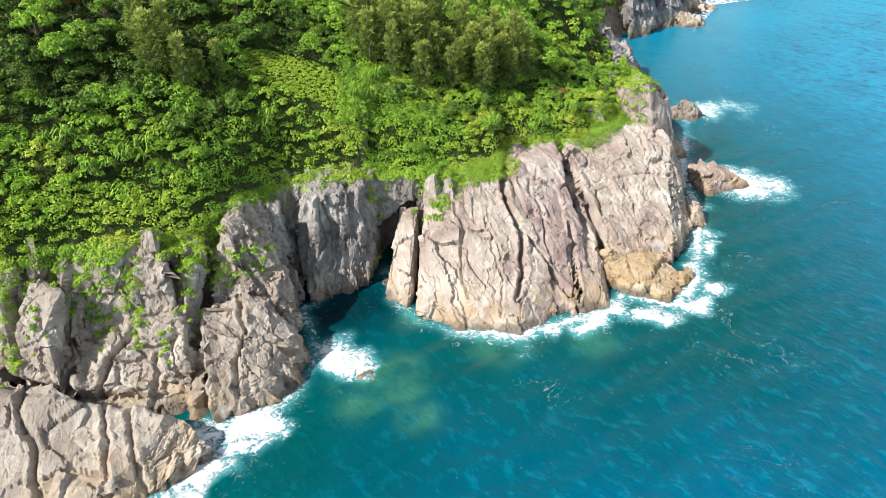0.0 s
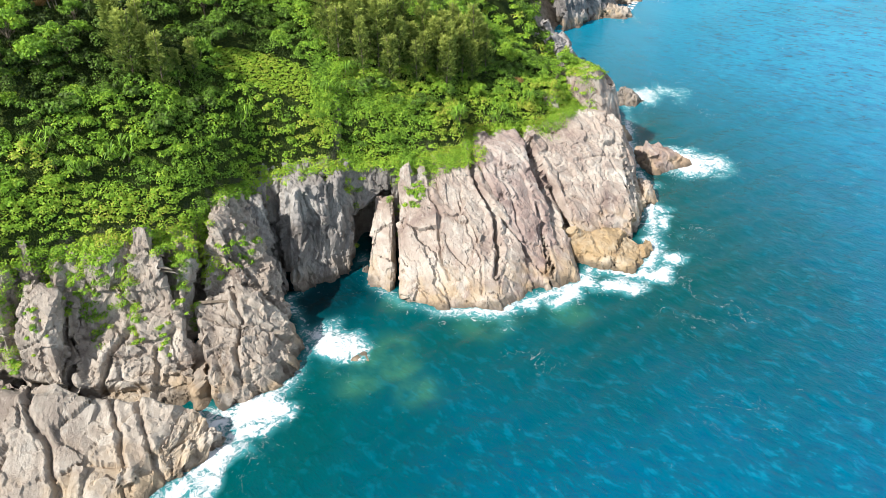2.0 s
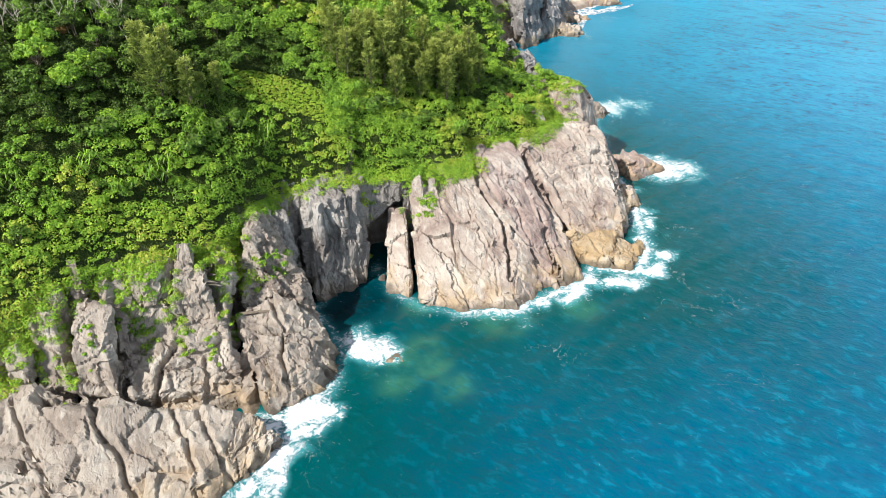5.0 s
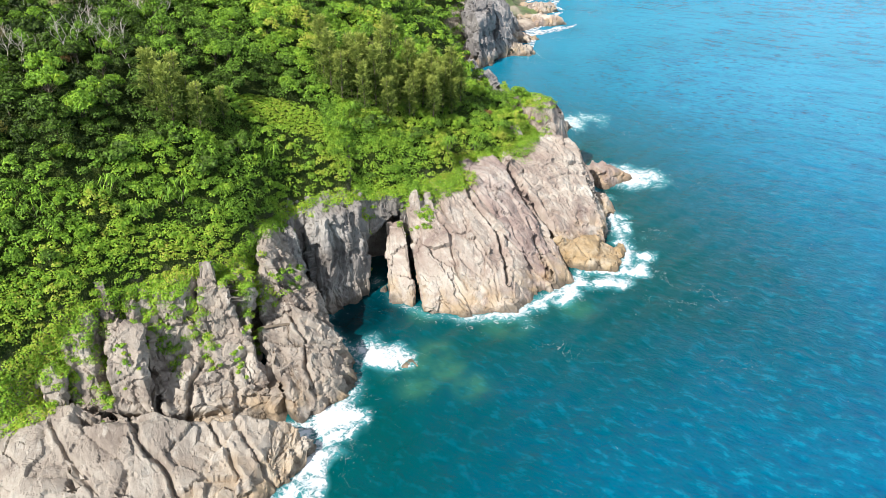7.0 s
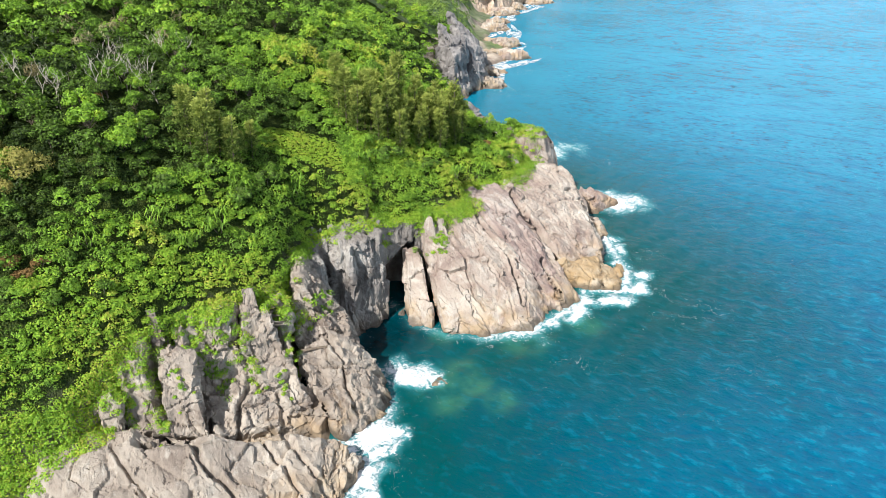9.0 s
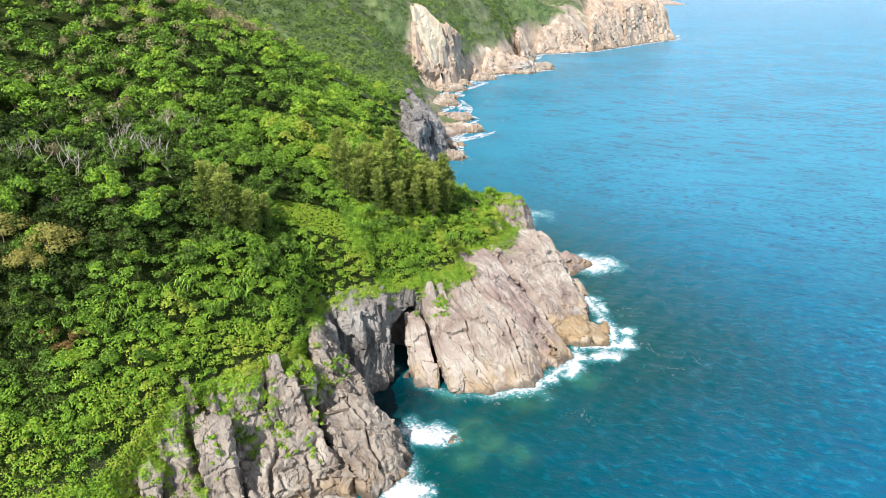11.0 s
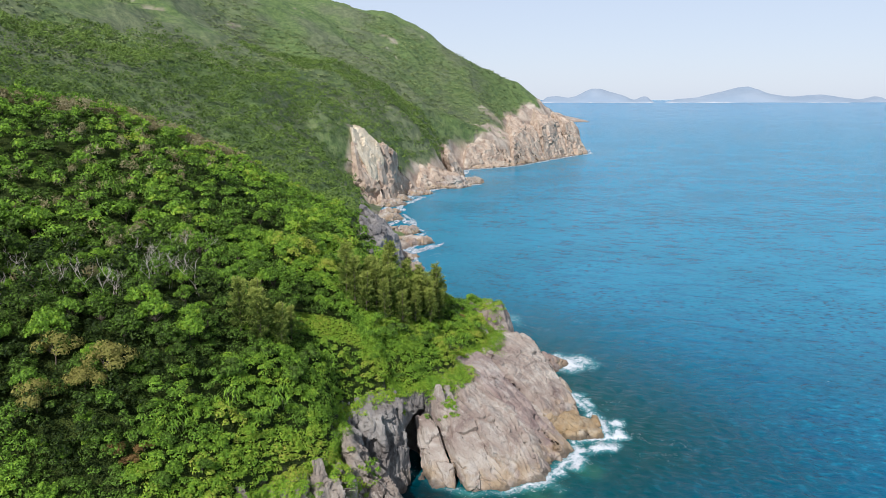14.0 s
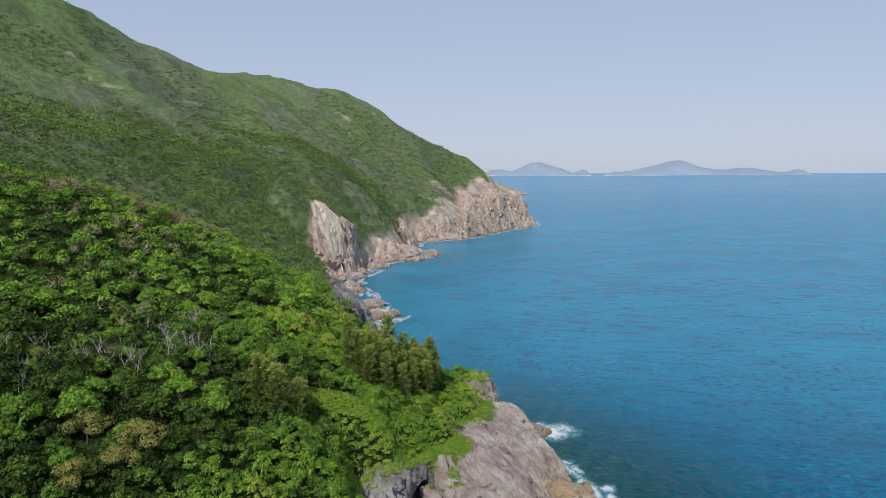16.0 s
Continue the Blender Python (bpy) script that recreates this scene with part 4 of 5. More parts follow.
    cv = dict(mat=ROCK_COVE, turn=(20, -10, 30), block=(5, 6, 10), amp=0.7, size=0.55)
    rock("block", [(44, 204, -2), (53, 212, -2), (58, 222, -2), (45, 226, -2), (45, 209, 13), (50, 215, 15), (53, 222, 17), (46, 226, 21)], g, **cv)
    rock("block", [(53, 215, -2), (63, 219, -2), (67, 230, -2), (55, 236, -2), (56, 220, 11), (60, 226, 13), (61, 232, 15), (54, 236, 22)], g, **cv)
    rock("block", [(61, 230, -2), (72, 240, -2), (77, 254, -2), (62, 256, -2), (64, 237, 10), (68, 245, 11), (69, 253, 12), (60, 254, 20)], g, **cv)
    rock("block", [(33, 140, -2), (38, 148, -2), (42, 182, -2), (32, 180, 10), (30, 145, 10), (35, 155, 6), (38, 172, 5)], g, **cv)

    # far cliffs
    g = base_of("far_cliff", "pinkish weathered sea cliff under the far hillside", "cliff")
    fc = dict(mat=ROCK_FAR, turn=(12, -10, 35), block=(10, 16, 24), amp=1.3, size=2.0)
    rock("buttress", [(116, 366, -2), (134, 374, -2), (144, 396, -2), (120, 404, -2), (122, 392, 40), (128, 396, 41), (133, 402, 38), (120, 410, 47), (128, 380, 10)], g, **fc)
    rock("scar", [(120.5, 391.5, 45.2), (131.5, 395.5, 44.4), (138.5, 394, 35), (141, 391, 26), (137, 384.5, 14), (130, 381, 12), (123.5, 384, 27), (120, 388, 37), (124, 404, 47), (144, 404, 32), (132, 396, 10)], g,
         **{**fc, "mat": ROCK_SCAR, "amp": 0.6}, label="fresh cream-coloured rockfall scar on the cliff")
    rock("buttress", [(134, 377, -2), (152, 389, -2), (158, 404, -2), (140, 414, -2), (138, 395, 37), (144, 396, 34), (149, 399, 33), (152, 402, 30), (140, 420, 40), (145, 386, 8), (137, 383, 10)], g, **fc)
    rock("buttress", [(153, 394, -2), (164, 403, -2), (168, 418, -2), (150, 414, -2), (152.5, 402, 31), (158, 406, 29), (163, 411, 24), (156, 420, 34), (158, 399, 7)], g, **{**fc, "amp": 1.0})
    rock("buttress", [(157, 400, -2), (180, 413, -2), (184, 432, -2), (160, 430, -2), (162, 414, 12), (170, 420, 13), (177, 427, 10), (163, 436, 18)], g, **fc)
    rock("buttress", [(180, 416, -2), (222, 428, -2), (242, 436, -2), (236, 452, -2), (190, 446, -2), (192, 430, 10), (214, 436, 9), (230, 442, 8), (200, 450, 18)], g, **fc)
    rock("buttress", [(236, 452, -2), (266, 488, -2), (292, 528, -2), (280, 545, -2), (244, 478, 16), (262, 508, 20), (280, 540, 22)], g, **fc)
    rock("buttress", [(292, 528, -2), (354, 533, -2), (366, 552, -2), (300, 556, -2), (304, 542, 18), (330, 548, 24), (352, 552, 22), (330, 566, 32)], g, **fc)
    rock("buttress", [(352, 534, -2), (420, 568, -2), (424, 592, -2), (360, 570, -2), (366, 554, 24), (392, 572, 32), (414, 586, 34), (390, 596, 44)], g, **fc)
    rock("buttress", [(418, 568, -2), (474, 595, -2), (480, 622, -2), (420, 606, -2), (428, 588, 32), (450, 604, 38), (472, 614, 36), (450, 630, 50)], g, **fc)
    rock("buttress", [(472, 595, -2), (520, 614, -2), (536, 642, -2), (482, 640, -2), (482, 614, 34), (500, 626, 36), (514, 638, 30), (490, 646, 46)], g, **fc)

    # rocks in the water
    i = base_of("sea_rock", "brown-grey islet rock ringed by white surf", "rock")
    rock("block", [(36.8, 110, -2), (40, 108.8, -2), (46.4, 112.4, -2), (47.2, 114.6, -2), (43, 118, -2), (37, 119.5, -2), (37.8, 112, 3.0), (38.4, 116.4, 3.6), (41.6, 112.4, 2.4), (42.4, 115.4, 2.5), (45.4, 113.2, 0.8)], i, ROCK_ROSE, turn=(10, 15, 30), block=(2.8, 4, 2.8), amp=0.34, buried=False)
    i = base_of("sea_rock", "dark low wet rock beside the headland", "rock")
    rock("block", [(40, 143, -2), (46.5, 141, -2), (50, 147, -2), (46, 153, -2), (40, 152, -2), (42, 145, 2.6), (46, 145, 2.2), (45, 150, 2.4)], i, ROCK_DARK, amp=0.4, size=0.5, buried=False)
    i = base_of("sea_rock", "small tan rock awash in white surf", "rock")
    rock("block", [(-15.2, 64.0, -1.2), (-11.4, 62.6, -1.2), (-9.6, 65.4, -1.2), (-11.8, 67.8, -1.2), (-15.0, 66.8, -1.2), (-13.6, 64.8, 0.12), (-11.4, 64.6, 0.18), (-11.8, 66.4, 0.12)], i, ROCK, amp=0.12, buried=False)
    for k, (x, y, a, b, top) in enumerate([(62, 221, 9, 6, 3.2), (70, 238, 8, 6, 2.4), (90, 262, 10, 6, 3.6), (88, 273, 8, 4, 1.6), (99, 286, 9, 6, 3.4), (96, 298, 6, 5, 1.5), (112, 326, 10, 8, 3.2), (122, 345, 9, 7, 2.5),
                                           (135, 372, 14, 9, 3.2), (150, 388, 12, 8, 3.0), (175, 408, 14, 9, 3.5), (215, 432, 18, 14, 9), (240, 440, 14, 9, 5)]):
        i = base_of("shore_rock", "pinkish-brown rock on the far shore washed by surf", "rock", "rocks along the far shore")
        rnd = random.Random(k)
        pts = []
        for q in range(9):
            an = q * math.tau / 9 + rnd.uniform(-0.2, 0.2)
            s = rnd.uniform(0.8, 1.1)
            pts.append((x + a * s * math.cos(an), y + b * s * math.sin(an), -2))
            s *= rnd.uniform(0.4, 0.8)
            pts.append((x + a * s * math.cos(an), y + b * s * math.sin(an), top * rnd.uniform(0.55, 1.0)))
        rock("block", pts, i, ROCK_PALE if k % 3 else ROCK, amp=0.7, size=1.0, block=(4, 5, 3), buried=False)


build_rocks()


# ---- far islands ----
def build_islands():
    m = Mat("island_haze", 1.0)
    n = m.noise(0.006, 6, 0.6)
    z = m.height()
    # distant haze painted in: pale blue tones and a faint even glow
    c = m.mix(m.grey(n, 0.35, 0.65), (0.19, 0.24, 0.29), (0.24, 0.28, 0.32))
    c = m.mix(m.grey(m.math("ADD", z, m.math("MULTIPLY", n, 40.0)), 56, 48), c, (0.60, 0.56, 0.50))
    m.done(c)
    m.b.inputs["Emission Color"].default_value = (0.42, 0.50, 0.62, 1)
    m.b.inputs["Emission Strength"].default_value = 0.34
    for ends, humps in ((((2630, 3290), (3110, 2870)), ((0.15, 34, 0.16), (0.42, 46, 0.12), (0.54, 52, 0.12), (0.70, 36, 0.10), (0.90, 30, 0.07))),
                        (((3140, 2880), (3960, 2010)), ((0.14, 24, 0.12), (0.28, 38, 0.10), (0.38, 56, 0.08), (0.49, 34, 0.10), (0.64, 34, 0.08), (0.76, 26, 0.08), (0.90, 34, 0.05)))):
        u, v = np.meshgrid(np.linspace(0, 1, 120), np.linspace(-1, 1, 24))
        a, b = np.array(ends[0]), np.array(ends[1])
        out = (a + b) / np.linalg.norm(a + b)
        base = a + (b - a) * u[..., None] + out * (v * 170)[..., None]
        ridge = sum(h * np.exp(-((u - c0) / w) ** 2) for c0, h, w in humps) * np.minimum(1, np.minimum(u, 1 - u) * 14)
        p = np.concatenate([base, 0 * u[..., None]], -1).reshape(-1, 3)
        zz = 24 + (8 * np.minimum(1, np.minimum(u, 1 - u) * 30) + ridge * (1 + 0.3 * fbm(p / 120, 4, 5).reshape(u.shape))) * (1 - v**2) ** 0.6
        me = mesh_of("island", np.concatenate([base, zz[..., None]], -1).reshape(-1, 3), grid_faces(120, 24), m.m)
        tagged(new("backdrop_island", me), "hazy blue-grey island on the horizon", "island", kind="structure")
    u, v = np.meshgrid(np.linspace(0, 1, 40), np.linspace(-1, 1, 16))
    x, y = 1180 + 110 * u, 1520 - 60 * u + 30 * v
    zz = (1 - v**2) * (26 * (1 - u) ** 0.7 + 2) - 1
    me = mesh_of("point", np.stack([x, y, zz], -1).reshape(-1, 3), grid_faces(40, 16), ROCK_PALE)
    tagged(new("backdrop_point", me), "pale bare rock point beyond the headland", "headland", kind="structure")


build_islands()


# ---- plants ----
def rock_tops():
    """A tree for finding the top of the rocks under a place."""
    from mathutils import bvhtree
    vs, fs, k = [], [], 0
    for v, f in ROCKS:
        vs.append(v)
        fs.append(f + k)
        k += len(v)
    return bvhtree.BVHTree.FromPolygons(np.concatenate(vs).tolist(), np.concatenate(fs).tolist())


TOPS = rock_tops()


def stand(x, y):
    """The ground or rock height under each place, and how far inland it is."""
    z, e, _ = ground_height(x, y)
    out = z.copy()
    for k in np.nonzero((e < 5) & (y < 150))[0]:
        hit = TOPS.ray_cast((x[k], y[k], 60), (0, 0, -1))
        if hit[0] is not None:
            out[k] = max(out[k], hit[0].z)
    return out, e


def scatter(rng, x0, x1, y0, y1, step, keep):
    x, y = np.meshgrid(np.arange(x0, x1, step), np.arange(y0, y1, step))
    x = x.ravel() + rng.uniform(-0.5, 0.5, x.size) * step
    y = y.ravel() + rng.uniform(-0.5, 0.5, y.size) * step
    k = keep(x, y)
    return x[k], y[k]


def leaf_cloud(rng, c, r, h, tone, count, size, low=-0.1, lump=0.3, flat=0.3, slim=0.75):
    """Leaves on the outside of domes: c rows of places, r and h their reach and height. Gives verts, triangles and tones."""
    c, r, h, tone = np.asarray(c, float), np.asarray(r, float), np.asarray(h, float), np.asarray(tone, float)
    size = np.broadcast_to(np.asarray(size, float), r.shape)
    i = np.repeat(np.arange(len(c)), count)
    m = len(i)
    th, cz = rng.uniform(0, math.tau, m), rng.uniform(low, 1, m)
    sz = np.sqrt(np.maximum(0, 1 - cz**2))
    u = np.stack([sz * np.cos(th), sz * np.sin(th), cz], 1)
    k = 1 + lump * vnoise(u * 2.1 + i[:, None] * 3.7, 5) * 1.4 + rng.uniform(-0.22, 0.08, m)
    pos = c[i] + u * np.stack([r[i], r[i], h[i]], 1) * k[:, None]
    n = u * 1.1 + rng.normal(0, 0.3, (m, 3)) + (0, 0, flat)
    n /= np.linalg.norm(n, axis=1)[:, None]
    t = np.cross(n, rng.normal(0, 1, (m, 3)))
    t /= np.linalg.norm(t, axis=1)[:, None]
    b = np.cross(n, t)
    ln = (size[i] * rng.uniform(0.65, 1.3, m))[:, None]
    wd = ln * slim * rng.uniform(0.7, 1.2, m)[:, None]
    v = np.stack([pos - t * ln / 2 - b * wd / 2, pos - t * ln / 2 + b * wd / 2 + n * ln * 0.1, pos + t * ln / 2 - n * ln * 0.1], 1).reshape(-1, 3)
    # inner leaves take a slightly darker tone, painted crown shade
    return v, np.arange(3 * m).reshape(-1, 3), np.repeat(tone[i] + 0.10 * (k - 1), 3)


def merged(pieces):
    vs, fs, ts, k = [], [], [], 0
    for v, f, t in pieces:
        vs.append(v)
        fs.append(f + k)
        ts.append(t)
        k += len(v)
    return np.concatenate(vs), np.concatenate(fs), np.concatenate(ts)


def tubes(lines, sides=3):
    """Tapered round limbs along lines of (place, radius)."""
    vs, fs, k = [], [], 0
    for line in lines:
        for p, r in line:
            p = Vector(p)
            for s in range(sides):
                a = s * math.tau / sides
                vs.append((p.x + r * math.cos(a), p.y + r * math.sin(a), p.z + 0.3 * r * math.sin(2 * a)))
        for q in range(len(line) - 1):
            for s in range(sides):
                a, b = k + q * sides + s, k + q * sides + (s + 1) % sides
                fs.append((a, b, b + sides, a + sides))
        k += len(line) * sides
    return np.array(vs), np.array(fs)


def limb(rng, start, way, length, r, bends=4, wild=0.25):
    p, w = np.array(start, float), np.array(way, float)
    line = [(tuple(p), r)]
    for q in range(bends):
        w = w + rng.normal(0, wild, 3)
        w /= np.linalg.norm(w)
        p = p + w * length / bends
        line.append((tuple(p), max(0.012, r * (1 - (q + 1) / bends * 0.8))))
    return line


def tree_kind(name, rng, tall, reach, clumps, per, leaf, tone, mat, trunk_r, label, category, slim=0.6, bark=BARK, lump=0.25):
    """A broadleaf tree or shrub with its foot at the origin."""
    root = tagged(new(name), label, category)
    lines = [limb(rng, (0, 0, -0.6), (0, 0, 1), tall * 0.72 + 0.6, trunk_r, 5, 0.1)]
    cs, rs = [], []
    for q in range(clumps):
        a, s = rng.uniform(0, math.tau), math.sqrt(rng.uniform(0, 1)) * reach * 0.72
        z = tall * (0.86 - 0.5 * (s / reach) ** 2) - rng.uniform(0, 0.25) * tall * 0.5
        c = np.array((s * math.cos(a), s * math.sin(a), z))
        cs.append(c)
        rs.append(reach * rng.uniform(0.3, 0.5) * (1 if clumps < 16 else 0.62))
        foot = np.array((0, 0, tall * rng.uniform(0.2, 0.45)))
        lines.append(limb(rng, foot, c - foot, np.linalg.norm(c - foot), trunk_r * 0.5, 3 if clumps < 16 else 2, 0.12))
    v, f = tubes(lines)
    part("trunk", mesh_of("trunk", v, f, bark), root)
    rs = np.array(rs)
    v, f, t = leaf_cloud(rng, np.array(cs), rs, rs * 0.75, np.full(clumps, tone) + rng.normal(0, 0.05, clumps), per, leaf, -0.5, lump, 0.15, slim)
    part("crown", mesh_of("crown", v, f, mat, [("tone", t)], False), root)
    return root


def casuarina_kind(rng, tall, reach):
    root = tagged(new("casuarina_tree"), "tall feathery olive-green casuarina with drooping needles", "tree", "casuarina trees on the brow")
    lines = [limb(rng, (0, 0, -0.8), (0, 0, 1), tall + 0.4, 0.16, 7, 0.04)]
    vs, ts = [], []
    for q in range(46):
        hgt = tall * (0.16 + 0.82 * (q / 46) ** 0.85)
        a = q * 2.4 + rng.uniform(-0.4, 0.4)
        out = reach * (1 - 0.68 * (hgt / tall) ** 2.2) * rng.uniform(0.55, 1.15)
        way = np.array((math.cos(a), math.sin(a), 0.55))
        line = limb(rng, (0, 0, hgt * 0.92), way, out * 1.15, 0.045, 4, 0.12)
        lines.append(line)
        m = 42
        s = rng.uniform(0.12, 1.08, m)
        p = np.array([line[0][0]]) + (np.array(line[-1][0]) - np.array(line[0][0])) * s[:, None] + rng.normal(0, 0.16, (m, 3))
        d = np.stack([math.cos(a) * 0.5 + rng.normal(0, 0.25, m), math.sin(a) * 0.5 + rng.normal(0, 0.25, m), rng.uniform(0.0, 1.2, m)], 1)
        d /= np.linalg.norm(d, axis=1)[:, None]
        ln, b = rng.uniform(0.35, 0.75, m)[:, None], np.cross(d, rng.normal(0, 1, (m, 3)))
        b /= np.linalg.norm(b, axis=1)[:, None]
        vs.append(np.stack([p, p + d * ln * 0.5 + b * 0.08, p + d * ln - (0, 0, 0.08), p + d * ln * 0.5 - b * 0.08], 1).reshape(-1, 3))
        # sunlit tops and tips, shaded lower crown: painted as a tone gradient
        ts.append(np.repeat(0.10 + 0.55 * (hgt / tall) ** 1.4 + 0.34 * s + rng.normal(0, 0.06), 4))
    v, f = tubes(lines)
    part("trunk", mesh_of("trunk", v, f, BARK), root)
    v = np.concatenate(vs)
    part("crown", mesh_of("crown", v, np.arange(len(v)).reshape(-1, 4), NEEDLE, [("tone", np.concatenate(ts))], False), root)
    return root


def pandanus_kind(rng):
    """A screw pine: short stems and rosettes of long arching blades."""
    root = tagged(new("screw_pine"), "screw pine with rosettes of long arching green blades", "palm", "screw pines on the slope")
    for q in range(4):
        vs, fs, ts, k = [], [], [], 0
        a = q * 1.7 + rng.uniform(-0.3, 0.3)
        line = limb(rng, (0, 0, -0.5), (0.5 * math.cos(a), 0.5 * math.sin(a), 1), rng.uniform(1.6, 2.6), 0.09, 4, 0.1)
        head = np.array(line[-1][0])
        for b in range(26):
            an, up, ln = rng.uniform(0, math.tau), rng.uniform(0.15, 1.3), rng.uniform(0.9, 1.5)
            d, side = np.array((math.cos(an), math.sin(an), 0)), np.array((-math.sin(an), math.cos(an), 0)) * 0.055
            mid = head + d * ln * 0.5 + (0, 0, up * ln * 0.5)
            tip = head + d * ln + (0, 0, up * ln * 0.35 - 0.35 * ln)
            for pnt, w in ((head, 0.7), (mid, 1.2), (tip, 0.2)):
                vs += [pnt - side * w, pnt + side * w]
                ts += [0.42 + 0.1 * up, 0.42 + 0.1 * up]
            fs += [(k, k + 1, k + 3, k + 2), (k + 2, k + 3, k + 5, k + 4)]
            k += 6
        v, f = tubes([line])
        stem = part("stem", mesh_of("stem", v, f, BARK), root)
        part("rosette", mesh_of("rosette", np.array(vs), np.array(fs), LEAF, [("tone", np.array(ts))], False), stem)
    return root


def dead_kind(rng, tall):
    root = tagged(new("dead_tree"), "bare bleached dead tree standing among green shrubs", "tree", "dead trees in the scrub")
    for s in range(2):
        stem = limb(rng, (0.5 * s, 0.3 * s, -0.5), (rng.normal(0, 0.14), rng.normal(0, 0.14), 1), tall * (1 - 0.2 * s), 0.08, 8, 0.12)
        v, f = tubes([stem], 4)
        trunk = part("trunk", mesh_of("trunk", v, f, DEADWOOD), root)
        for q in range(6):
            a = rng.uniform(0, math.tau)
            line = limb(rng, np.array(stem[rng.integers(3, 8)][0]), (math.cos(a), math.sin(a), rng.uniform(0.9, 2.2)), tall * rng.uniform(0.22, 0.45), 0.045, 5, 0.25)
            twigs = [limb(rng, line[rng.integers(1, 5)][0], rng.normal(0, 0.8, 3) + (0, 0, 1.0), tall * 0.16, 0.024, 3, 0.3) for _ in range(2)]
            v, f = tubes([line] + twigs, 4)
            part("branch", mesh_of("branch", v, f, DEADWOOD), trunk)
    return root


def spread(root, rng, places, low=0.85, high=1.2):
    """Copies of a thing at places, turned and sized at random; the first place takes the thing itself."""
    for k, (x, y) in enumerate(places):
        z, _ = stand(np.array([float(x)]), np.array([float(y)]))
        s = rng.uniform(low, high)
        m = Matrix.LocRotScale((x, y, z[0] - 0.1), Euler((0, 0, rng.uniform(0, math.tau))), (s, s, s * rng.uniform(0.9, 1.1)))
        if k == 0:
            root.matrix_basis = m
        else:
            c = copy_thing(root, Matrix())
            c.matrix_basis = m


CLEARING = (-22.6, 94.9, 6.8, 3.0)


def in_clearing(x, y, grow=1.0):
    a, b, p, q = CLEARING
    return ((x - a) / (p * grow)) ** 2 + ((y - b) / (q * grow)) ** 2 < 1


def tone_of(x, y, e):
    p = np.stack([x, y, 0 * x], 1)
    t = 0.42 + 0.40 * fbm(p / 10, 3, 61) + 0.18 * vnoise(p / 2.6, 62)
    t = t + 0.16 * smooth(9, 1, e) - 0.34 * smooth(7, 22, e) * smooth(-16, -30, x) * smooth(122, 100, y)
    t = np.minimum(t + 0.07 * smooth(92, 118, y) - 0.13 * smooth(-42, -60, x) * smooth(6, 14, e), 0.76)
    for a, b, r, k in ((-58.5, 68.5, 3.2, 0.42), (-39.5, 71.5, 2.6, 0.30), (-62, 78, 3, 0.2), (-33, 67, 2, 0.2), (12, 109, 9, 0.04), (2, 101, 7, 0.06), (-6, 126, 22, 0.14), (-30, 78, 6, 0.10), (-55, 63, 5, 0.1)):
        t = t + k * np.exp(-((x - a) ** 2 + (y - b) ** 2) / r**2)
    return np.clip(t, 0.08, 0.98)


